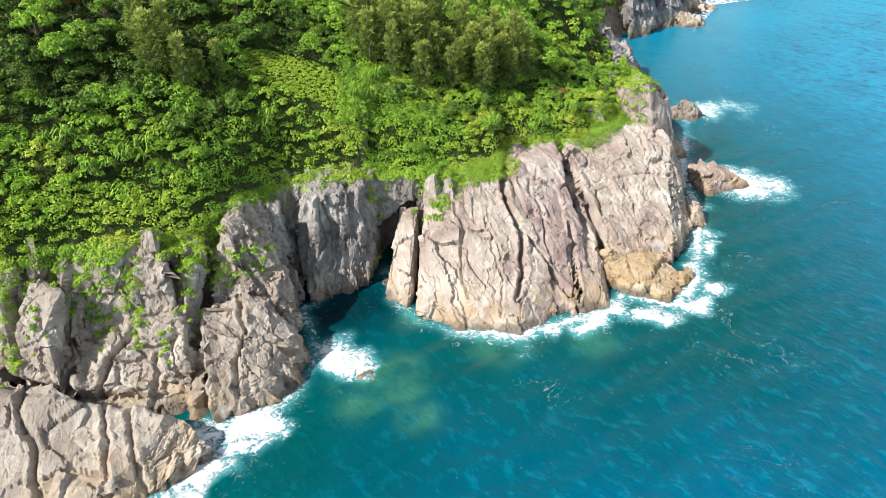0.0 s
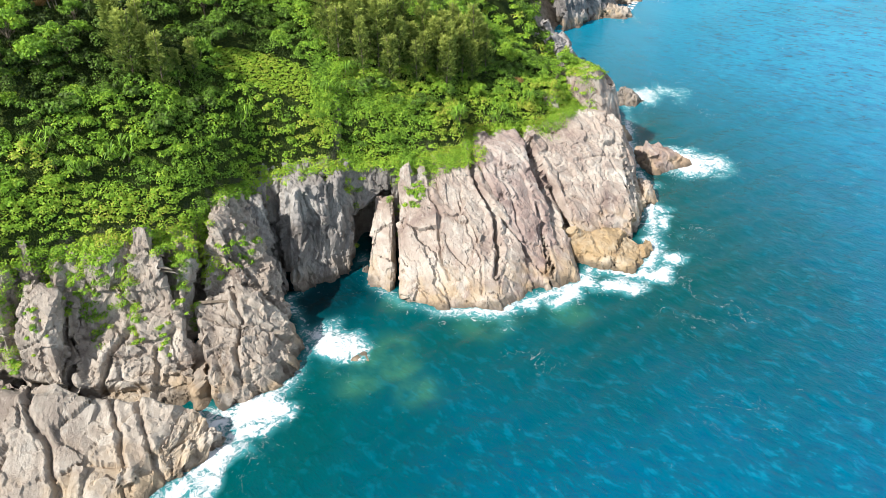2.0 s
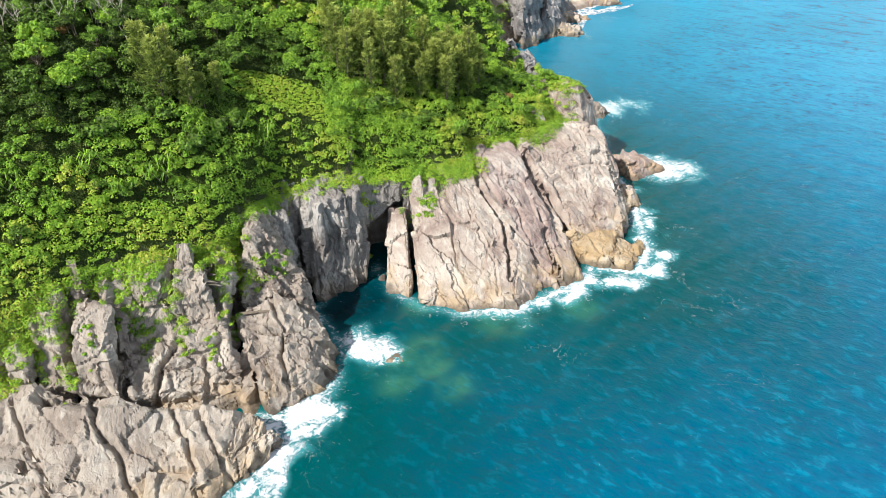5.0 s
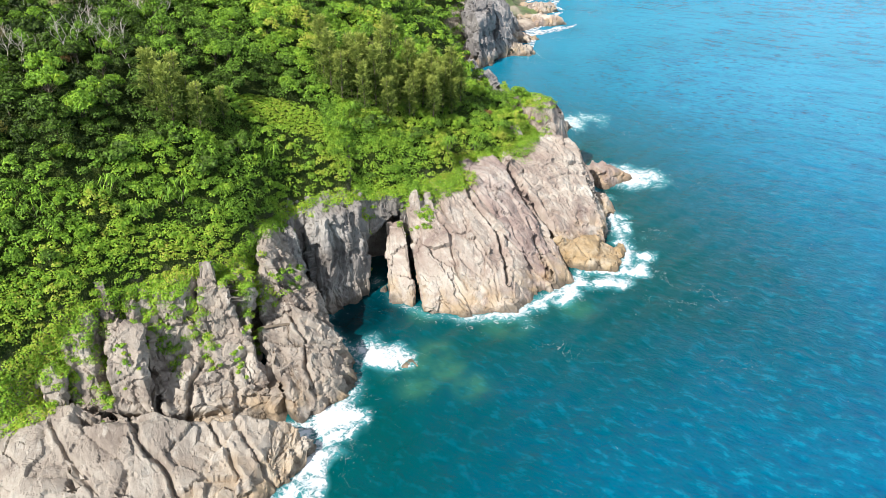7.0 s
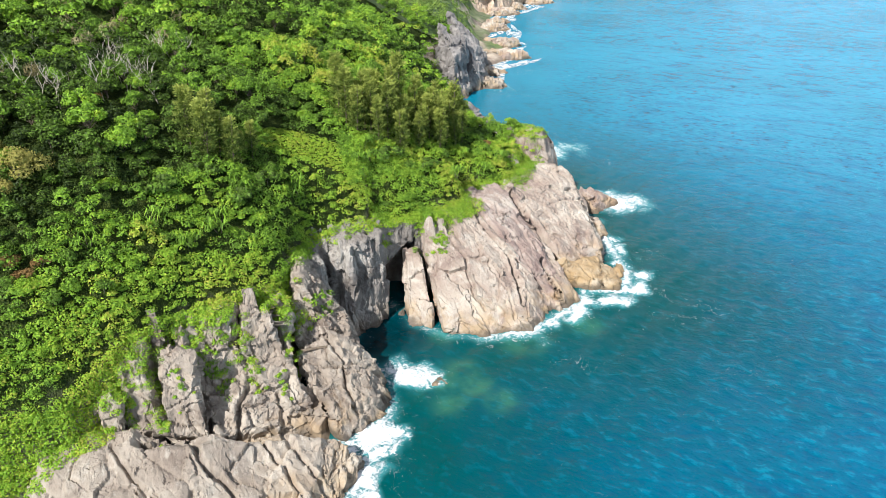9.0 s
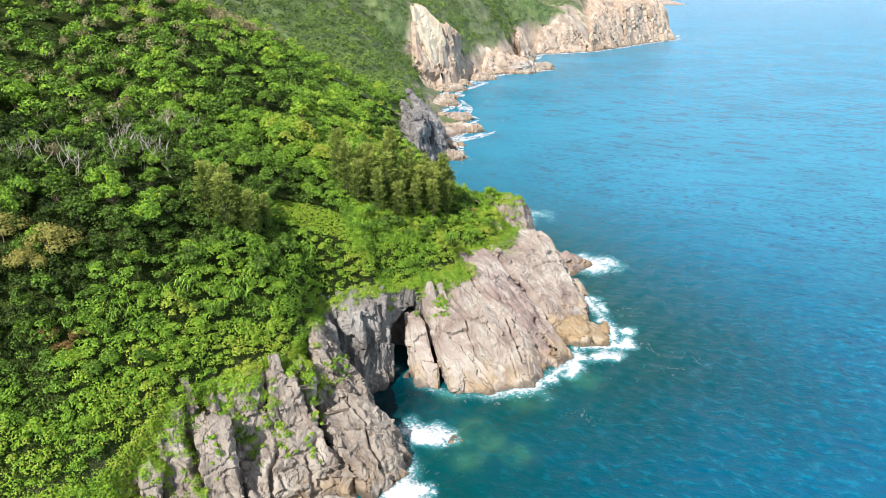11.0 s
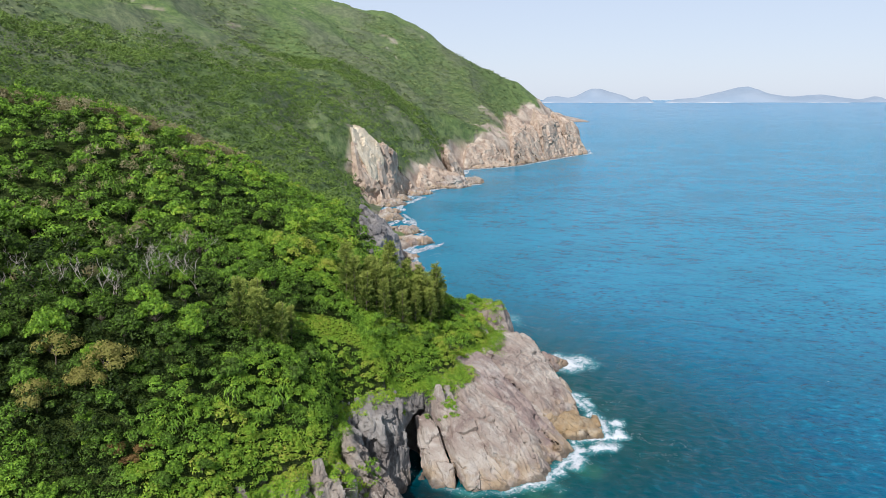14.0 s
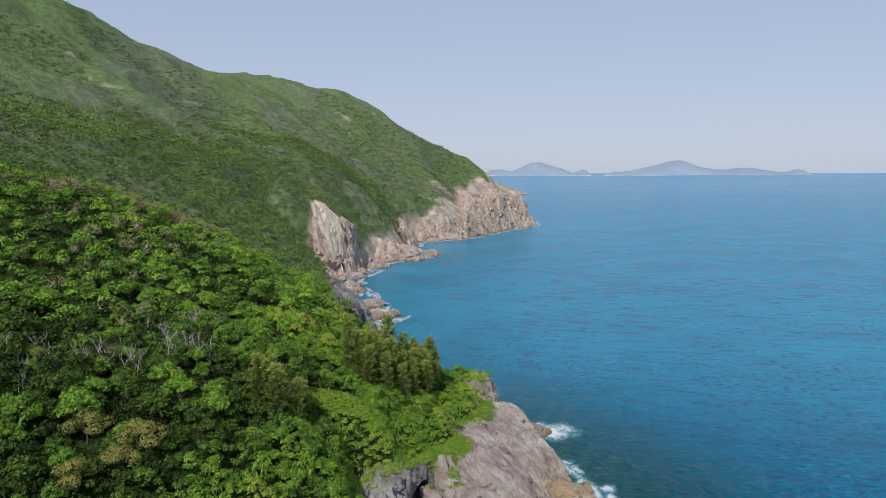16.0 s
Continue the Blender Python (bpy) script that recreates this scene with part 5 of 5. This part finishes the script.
def build_plants():
    rng = np.random.default_rng(7)
    left = lambda x, y: x > -86 - 0.12 * (y - 60)  # noqa: E731

    # creepers that drape the brink and the upper rocks
    x, y = scatter(rng, -86, 34, 54, 150, 0.85, lambda x, y: (lambda e: (e > np.where(x < -49, -3.4, np.where(x < -26, -2.8, np.where(x < -14, -2.0, -3.6)))) & (e < 3.5))(edge_inland(x, y)) & left(x, y) & (y < 148))
    z, e = stand(x, y)
    keep = (e > -0.6) | (x < -52) | (vnoise(np.stack([x / 4, y / 4, 0 * x], 1), 81) > np.where(x > -14, 0.02 - 0.16 * (e + 0.6), 0.0))
    x, y, z, e = x[keep], y[keep], z[keep], e[keep]
    r = rng.uniform(0.5, 0.95, len(x))
    pieces = [leaf_cloud(rng, np.stack([x, y, z - 0.15], 1), r, r * rng.uniform(0.5, 0.9, len(x)), np.clip(tone_of(x, y, e) + 0.05, 0, 0.95), 96, 0.24)]
    x, y = scatter(rng, -17.0, -4.0, 90.6, 99.5, 0.62, lambda x, y: x < 99)
    z, e = stand(x, y)
    z = np.where(e < 0, np.maximum(z, 12.5), z)
    r = rng.uniform(0.5, 1.0, len(x))
    pieces.append(leaf_cloud(rng, np.stack([x, y, z + 0.5 * r], 1), r, r, np.clip(tone_of(x, y, 0 * x) + 0.03, 0, 0.95), 90, 0.24, -0.3))
    x, y = scatter(rng, -51, -24, 58, 84, 0.7, lambda x, y: (lambda e: (e < -0.4) & (e > -6) & (vnoise(np.stack([x / 2.6, y / 4.5, 0 * x], 1), 86) > 0.02 - 0.11 * (e + 1)))(edge_inland(x, y)))
    z, e = stand(x, y)
    x, y, z = x[z > 8.5], y[z > 8.5], z[z > 8.5]
    r = rng.uniform(0.35, 0.7, len(x))
    pieces.append(leaf_cloud(rng, np.stack([x, y, z - 0.05], 1), r, r * 0.8, np.clip(tone_of(x, y, 0 * x) + 0.03, 0, 0.9), 80, 0.23, -0.3))
    # the wall of the brink itself
    bx = np.concatenate([np.linspace(a[0], b[0], max(2, int(math.dist(a, b) / 0.55))) for a, b in zip(BROW[1:-4], BROW[2:-3])])
    by = np.concatenate([np.linspace(a[1], b[1], max(2, int(math.dist(a, b) / 0.55))) for a, b in zip(BROW[1:-4], BROW[2:-3])])
    zt, _, _ = ground_height(bx, by + 0.3)
    for q in range(9):
        zz = zt - 0.9 * q + rng.uniform(-0.4, 0.4, len(bx))
        k = (zz > np.where(bx < -50.5, 4.0, 11.3)) & (bx > -90) & ((q < 5) | (bx < -50.5)) & ((bx < -50.5) | (q < 2) | (vnoise(np.stack([bx / 3, by / 3, zz / 3], 1), 83) > -0.1))
        rr = rng.uniform(0.45, 0.8, k.sum())
        pieces.append(leaf_cloud(rng, np.stack([bx[k], by[k] - 0.15 - 0.12 * q, zz[k]], 1), rr, rr, np.clip(tone_of(bx[k], by[k], 0 * bx[k]) + 0.05, 0, 0.95), 92, 0.24, -0.7))
    v, f, t = merged(pieces)
    tagged(new("creepers", mesh_of("creepers", v, f, LEAF, [("tone", t)], False)), "bright green creepers hanging over the cliff edge", "creeper", kind="stuff")

    # tufts on ledges of the rocks
    spots = [(-50.6, 61.5, 1.2), (-50.9, 63, 1.2), (-51.2, 60.2, 1.0), (-47.0, 64.5, 1.0), (-47.3, 62.2, 0.9), (-47.4, 60.5, 0.8), (-46.9, 59, 0.6), (-37.2, 66.5, 0.9), (-37.0, 67.6, 0.8), (-36.9, 65.2, 0.5), (-40.0, 63.8, 0.7), (-36, 63.6, 0.6), (-33, 64, 0.5),
             (-31.2, 68.4, 0.8), (-31.0, 70.4, 1.0), (-31.3, 67.0, 0.6), (-30.4, 72, 1.0), (-43.2, 64.4, 0.5), (-42.4, 66, 0.6), (-5.2, 87.0, 0.7), (-4.0, 86.2, 0.5), (-3.4, 87.6, 0.6), (-6.9, 90.2, 1.0), (-7.2, 91.4, 0.9), (1.0, 92.2, 1.2), (-1.2, 92.6, 1.0),
             (20.5, 107, 1.4), (22.5, 109.5, 1.5), (18.5, 106.2, 1.3), (24.5, 112.5, 1.2), (8.2, 101.5, 0.7), (-12, 91.5, 1.0), (-44.6, 60.6, 0.4), (-47, 57.6, 0.5), (-58, 58.6, 1.6), (-60.5, 58.2, 1.6), (-56, 59.2, 1.4), (-54, 59.8, 1.2), (-63, 58, 1.8), (-49.2, 65, 1.1), (-48.6, 63.4, 1.0), (-49, 66.6, 1.2), (22, 113, 1.4), (21, 116, 1.5), (18, 111.5, 1.0), (23.4, 118.4, 1.2), (19.4, 108, 1.0), (-6.6, 88.6, 0.6), (3.8, 95.4, 1.2), (4.6, 97.4, 1.2), (4.8, 99.4, 1.2), (2.6, 94.6, 1.0), (17, 104.8, 1.5), (19.6, 106.4, 1.6), (21.6, 108.4, 1.6), (23, 111.2, 1.6), (20.4, 111, 1.5), (12.2, 103, 1.2), (-0.2, 93.2, 1.2), (-2.6, 92.8, 1.2), (-4.4, 90.6, 1.0), (-4.6, 91.8, 1.2), (-6.4, 92.4, 1.2), (1.6, 94.2, 1.2), (3.4, 96.2, 1.2), (5.2, 101.0, 1.2), (9.4, 102.4, 1.2), (13.6, 103.6, 1.3), (16.0, 104.4, 1.3), (24.8, 114.4, 1.2), (25.8, 117.2, 1.2), (-40.4, 68.6, 1.2), (-38.6, 69.2, 1.2), (-33.6, 71.2, 1.2), (-32.4, 69.8, 1.0), (-44.2, 67.8, 1.0), (-45.6, 66.8, 1.0), (-52.2, 61.8, 1.4), (-28.2, 79.4, 1.2), (-26.4, 84.2, 1.2), (-2.4, 90.4, 1.0), (-1.2, 91.0, 1.2), (0.4, 91.8, 1.3), (-3.2, 91.4, 1.2), (1.8, 92.6, 1.3), (2.8, 93.4, 1.3)]
    x, y, r = (np.array(q, float) for q in zip(*spots))
    x = np.repeat(x, 12) + rng.normal(0, 0.5, 12 * len(x))
    y = np.repeat(y, 12) + rng.normal(0, 0.75, len(x))
    r = np.repeat(r, 12) * rng.uniform(0.4, 0.8, len(x))
    z, e = stand(x, y)
    v, f, t = leaf_cloud(rng, np.stack([x, y, z], 1), r, r * 0.7, rng.uniform(0.45, 0.85, len(x)), 90, 0.16)
    tagged(new("ledge_plants", mesh_of("ledge_plants", v, f, LEAF, [("tone", t)], False)), "small green plants rooted on rock ledges", "plants", kind="stuff")

    # scrub on the slope above
    pieces = []
    for near, far_, step, lo, hi, per, leaf, big in ((0.8, 14, 0.78, 0.42, 0.75, 76, 0.25, 2.9), (14, 38, 1.1, 0.55, 1.0, 78, 0.31, 3.6)):
        x, y = scatter(rng, -98, 42, 56, 150, step, lambda x, y: left(x, y) & ~in_clearing(x, y, 1.05) & (lambda e: (e > near) & (e < far_))(edge_inland(x, y)))
        z, e = stand(x, y)
        p = np.stack([x, y, 0 * x], 1)
        f1, f2, rid, _ = cells(p / (big, big, 1) + (0, 0, 0.5), 19)
        dome = np.sqrt(np.clip(1 - (f1 / 0.75) ** 2, 0, 1))
        tall = np.clip(0.6 + 0.13 * e, 0.6, 2.5) * ((0.7 + 1.2 * rid) * dome)
        keep = dome > np.where(e > 4, 0.26, 0.0) + rng.normal(0, 0.08, len(x))
        low = rng.uniform(0.4, 0.7, (~keep).sum())
        # low clumps between crowns, toned down to paint the shade of the gaps
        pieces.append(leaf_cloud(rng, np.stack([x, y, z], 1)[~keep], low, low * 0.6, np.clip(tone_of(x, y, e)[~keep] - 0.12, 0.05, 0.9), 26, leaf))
        x, y, z, e, dome, rid, tall = (q[keep] for q in (x, y, z, e, dome, rid, tall))
        r = rng.uniform(lo, hi, len(x))
        # crown tops lighter and rims darker, shade painted into the tone
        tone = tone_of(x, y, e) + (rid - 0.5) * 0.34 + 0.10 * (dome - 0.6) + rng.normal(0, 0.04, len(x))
        pieces.append(leaf_cloud(rng, np.stack([x, y, z + tall - 0.5 * r], 1), r, r * rng.uniform(0.7, 1.2, len(x)), tone, per, leaf))
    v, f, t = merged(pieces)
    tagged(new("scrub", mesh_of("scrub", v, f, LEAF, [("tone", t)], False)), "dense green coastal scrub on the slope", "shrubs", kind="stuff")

    # forest canopy inland
    x, y = scatter(rng, -125, 60, 82, 250, 1.9, lambda x, y: left(x, y) & ~in_clearing(x, y, 1.3) & (lambda e: e > np.where(y < 130, 30, 7))(edge_inland(x, y)))
    z, e = stand(x, y)
    p = np.stack([x, y, 0 * x], 1)
    f1, f2, rid, _ = cells(p / (3.7, 3.7, 1) + (0, 0, 0.5), 17)
    dome = np.sqrt(np.clip(1 - (f1 / 0.72) ** 2, 0, 1))
    keep = dome > 0.36 + rng.normal(0, 0.08, len(x))
    low = rng.uniform(0.9, 1.4, (~keep).sum())
    # low growth between trees, its shade put in as a darker tone
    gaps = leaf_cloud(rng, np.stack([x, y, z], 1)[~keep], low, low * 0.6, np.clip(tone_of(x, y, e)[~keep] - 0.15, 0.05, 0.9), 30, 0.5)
    x, y, z, e, dome, rid = (q[keep] for q in (x, y, z, e, dome, rid))
    r = rng.uniform(0.8, 1.5, len(x))
    tone = tone_of(x, y, e) - 0.05 + (rid - 0.5) * 0.40 + rng.normal(0, 0.04, len(x))
    v, f, t = leaf_cloud(rng, np.stack([x, y, z - 0.4 + dome * (2.4 + 4.2 * rid)], 1), r, r * rng.uniform(0.6, 0.9, len(x)), tone, 76, 0.5)
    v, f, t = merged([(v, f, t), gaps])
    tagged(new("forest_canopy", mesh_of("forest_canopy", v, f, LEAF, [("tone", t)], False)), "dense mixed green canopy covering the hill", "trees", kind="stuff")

    # woods behind the crest, down to the far cove
    x, y = scatter(rng, -125, 330, 246, 545, 3.6, lambda x, y: edge_inland(x, y) > 9)
    z, e, bare = ground_height(x, y)
    p = np.stack([x, y, 0 * x], 1)
    k = (z > bare + 3 + rng.normal(0, 3, len(x))) & (x > -105 + 0.15 * (y - 240)) & (z < 96 + 50 * fbm(p / 40, 3, 94) + rng.normal(0, 5, len(x)))
    x, y, z, p = x[k], y[k], z[k], p[k]
    f1, f2, rid, _ = cells(p / (6.5, 6.5, 1) + (0, 0, 0.5), 27)
    dome = np.sqrt(np.clip(1 - (f1 / 0.72) ** 2, 0, 1))
    r = rng.uniform(1.8, 2.9, len(x))
    v, f, t = leaf_cloud(rng, np.stack([x, y, z - 0.7 + dome * (1.5 + 3 * rid)], 1), r, r * 0.8, 0.45 + 0.30 * fbm(p / 40, 3, 91) + (rid - 0.5) * 0.25, 36, 0.9)
    tagged(new("far_woods", mesh_of("far_woods", v, f, FAR_LEAF, [("tone", t)], False)), "lush green woods on the slope behind the crest", "trees", kind="stuff")

    # scrub of the far slopes
    x, y = scatter(rng, -125, 470, 300, 740, 5.0, lambda x, y: edge_inland(x, y) > 12)
    z, e, bare = ground_height(x, y)
    p = np.stack([x, y, 0 * x], 1)
    patch = fbm(p / 60, 4, 95)
    k = (z > bare + 4 + rng.normal(0, 4, len(x))) & (x > -125 + 0.15 * (y - 240)) & (z > 6) & ((y > 470) | (z > 80)) & (z < 135 + 150 * patch + rng.normal(0, 14, len(x)))
    x, y, z, p = x[k], y[k], z[k], p[k]
    r = rng.uniform(2.0, 3.8, len(x))
    tone = 0.58 + 0.34 * fbm(p / 70, 4, 91) + 0.10 * vnoise(p / 12, 92)
    v, f, t = leaf_cloud(rng, np.stack([x, y, z - 0.3], 1), r, r * 0.42, tone, 26, 1.2, 0.1, 0.3, 0.9, 0.8)
    tagged(new("far_scrub", mesh_of("far_scrub", v, f, HEATH, [("tone", t)], False)), "green scrub and low trees on distant slopes", "trees", kind="stuff")

    # grass of the clearing
    x, y = scatter(rng, -30, -14, 93, 102, 0.3, lambda x, y: in_clearing(x, y, 1.15))
    z, e = stand(x, y)
    x, y = x + rng.normal(0, 0.2, len(x)), y + rng.normal(0, 0.2, len(x))
    r = rng.uniform(0.25, 0.45, len(x))
    v, f, t = leaf_cloud(rng, np.stack([x, y, z], 1), r, r * 0.6, 0.80 + 0.10 * vnoise(np.stack([x, y, z], 1), 5), 20, 0.3, 0.2, 0.1, 1.0, 0.4)
    tagged(new("grass", mesh_of("grass", v, f, LEAF, [("tone", t)], False)), "light green grass in the clearing", "grass", kind="stuff")

    # dry brush on the crest
    x, y = scatter(rng, -64, 8, 176, 206, 1.5, lambda x, y: np.abs(y - 178 - (x + 60) * 0.36 - 3 * np.sin(x / 7)) < 6 + 5 * vnoise(np.stack([x / 6, y / 6, 0 * x], 1), 44))
    for a, b, p, q, m in ((-44, 144, 12, 14, 34), (-58, 128, 5, 6, 12), (-47, 118, 8, 6, 10), (-62, 98, 4, 4, 6), (-34, 162, 10, 8, 20)):
        x, y = np.r_[x, rng.normal(a, p / 1.6, m)], np.r_[y, rng.normal(b, q / 1.6, m)]
    z, e = stand(x, y)
    r = rng.uniform(0.6, 1.2, len(x))
    v, f, t = leaf_cloud(rng, np.stack([x, y, z + rng.uniform(2.6, 4.4, len(x))], 1), r, r * 1.5, rng.uniform(0.1, 0.85, len(x)), 60, 0.7, -0.2, 0.3, -0.4, 0.2)
    tagged(new("dry_brush", mesh_of("dry_brush", v, f, STRAW, [("tone", t)], False)), "dry straw-coloured brush along the crest", "brush", kind="stuff")

    # single trees and shrubs
    cas = [casuarina_kind(rng, 11.6, 1.7), casuarina_kind(rng, 9.8, 1.5)]
    group = [(-15, 101.5), (-13.2, 103.5), (-11.2, 100.8), (-9.8, 103.2), (-8.2, 101.2), (-7.0, 104.0), (-5.2, 102.4), (-3.4, 104.6), (-1.6, 103.4), (0.4, 105.6), (2.4, 105.0), (4.4, 107.4), (-12.0, 106.4), (-8.6, 107.2), (-4.4, 108.2), (0, 109.6), (3.6, 111), (-6.6, 99.4), (-10.4, 98.9), (-13.6, 100.0), (-2.8, 101.4), (1.6, 103.4), (6.4, 109), (-14.4, 104.6), (-11.8, 102.2), (-9.4, 105.2), (-6.2, 106), (-3.0, 106.6), (-1.2, 107.6), (1.8, 107.8), (4.6, 109.6), (7.4, 111.4), (-15.8, 103.4), (6.0, 107), (8.4, 110)]
    spread(cas[0], rng, group[::2], 0.6, 1.15)
    spread(cas[1], rng, group[1::2] + [(-37.5, 86), (-35.8, 87.5), (-34.2, 86.2), (-33, 88.6), (-36.6, 89.6), (-31.2, 90), (-39.4, 88.4)], 0.55, 1.1)
    spread(pandanus_kind(rng), rng, [(-37.6, 77.6), (-33.8, 84.0), (-31.4, 94.2), (-41.5, 74.6), (-13.4, 98.2), (9.2, 103.6), (-26.2, 88.0), (14.4, 107.6), (-45.4, 75.4), (-14.8, 95.2), (-52, 72), (2.6, 98.6)])
    x, y = scatter(rng, -68, -33, 86, 113, 4.4, lambda x, y: (vnoise(np.stack([x / 9, y / 9, 0 * x], 1), 33) > -0.15) & (y > 86 - 0.3 * (x + 46)))
    for q, tall in enumerate((6.4, 7.4, 5.6)):
        spread(dead_kind(rng, tall), rng, list(zip(x, y))[q::3], 0.75, 1.1)
    spread(tree_kind("umbrella_tree", rng, 4.2, 2.6, 12, 220, 0.27, 0.7, OCHRE_LEAF, 0.12, "low tree with a flat ochre-yellow crown", "tree", lump=0.15), rng, [(-61.2, 78.2), (-66.4, 76.5), (-63.6, 84), (-58.6, 79.4)])
    spread(tree_kind("dry_shrub", rng, 2.0, 1.6, 9, 120, 0.22, 0.5, DRY, 0.05, "dying shrub with reddish-brown dry leaves", "shrub"), rng, [(-58.4, 68.4), (-56.6, 69.6), (-59.8, 69.8), (-61.6, 79.4), (-50.2, 97), (-55, 101), (13.6, 111.4)], 0.7, 1.1)
    spread(tree_kind("broad_leaved_bush", rng, 2.6, 2.0, 9, 130, 0.45, 0.30, LEAF, 0.08, "dark blue-green bush with large leaves", "bush", slim=0.85), rng, [(-34.6, 82.0), (-38.6, 83.6), (-30.2, 96.6), (-9.2, 97.4), (-3.2, 98.2), (13.4, 113.4), (-44, 80), (-30.2, 86.2)])
    kinds = [tree_kind("broadleaf_tree", rng, 4.8, 2.5, 24, 66, 0.34, tn, LEAF, 0.11, "rounded broadleaf tree with a %s crown" % w, "tree") for tn, w in ((0.30, "dark green"), (0.46, "mid green"), (0.60, "light green"))]
    x, y = scatter(rng, -84, 20, 74, 135, 4.6, lambda x, y: left(x, y) & ~in_clearing(x, y, 1.7) & (lambda e: (e > 15) & (e < 60))(edge_inland(x, y)))
    pick = rng.integers(0, 3, len(x))
    for q in range(3):
        spread(kinds[q], rng, list(zip(x[pick == q], y[pick == q]))[:95], 0.7, 1.15)
    kinds = [tree_kind("shrub", rng, 1.9, 1.5, 9, 105, 0.24, tn, LEAF, 0.05, "dense coastal shrub with %s leaves" % w, "shrub") for tn, w in ((0.36, "dark green"), (0.54, "green"), (0.70, "yellow-green"))]
    x, y = scatter(rng, -80, 30, 58, 122, 3.3, lambda x, y: left(x, y) & ~in_clearing(x, y, 1.5) & (lambda e: (e > 2.2) & (e < 16))(edge_inland(x, y)))
    pick = rng.integers(0, 3, len(x))
    for q in range(3):
        more = [(-13, 94.2), (-10.5, 95.6), (-8, 95.2), (-12, 97.2), (-15.4, 93), (-9, 98), (-6, 97), (-16.8, 91.6), (-4, 97.6), (-11.4, 92.8), (-7.2, 93.6), (-14, 98.6)][q::3]
        spread(kinds[q], rng, list(zip(x[pick == q], y[pick == q]))[:95] + more, 0.6, 1.1)


def driftwood():
    """A sun-bleached log lying across a ledge of the western cliff."""
    rng = np.random.default_rng(3)
    ends = []
    for x, y in ((-30.2, 67.8), (-26.8, 68.2)):
        z, _ = stand(np.array([x]), np.array([y]))
        ends.append(np.array((x, y, z[0] + 0.12)))
    line = limb(rng, ends[0], ends[1] - ends[0], np.linalg.norm(ends[1] - ends[0]), 0.16, 5, 0.03)
    v, f = tubes([[(p, max(r, 0.09)) for p, r in line]], 8)
    v[:, 2] += np.tile(0.14 * np.sin(np.arange(8) * math.tau / 8 * 1.0), len(v) // 8)
    tagged(new("driftwood_log", mesh_of("driftwood_log", v, f, BARK)), "weathered brown driftwood log on a cliff ledge", "log")


driftwood()
OCHRE_LEAF = leaf_material("ochre_leaves", [(0.0, (0.12, 0.11, 0.03)), (0.5, (0.27, 0.26, 0.06)), (1.0, (0.44, 0.38, 0.11))], 0.7, 0.25)
DRY = leaf_material("dry_leaves", [(0.0, (0.09, 0.055, 0.025)), (0.5, (0.27, 0.16, 0.06)), (1.0, (0.40, 0.30, 0.10))], 0.8, 0.2)
STRAW = leaf_material("dry_stems", [(0.0, (0.17, 0.14, 0.06)), (0.5, (0.33, 0.28, 0.14)), (1.0, (0.46, 0.41, 0.24))], 0.8, 0.15)
build_plants()
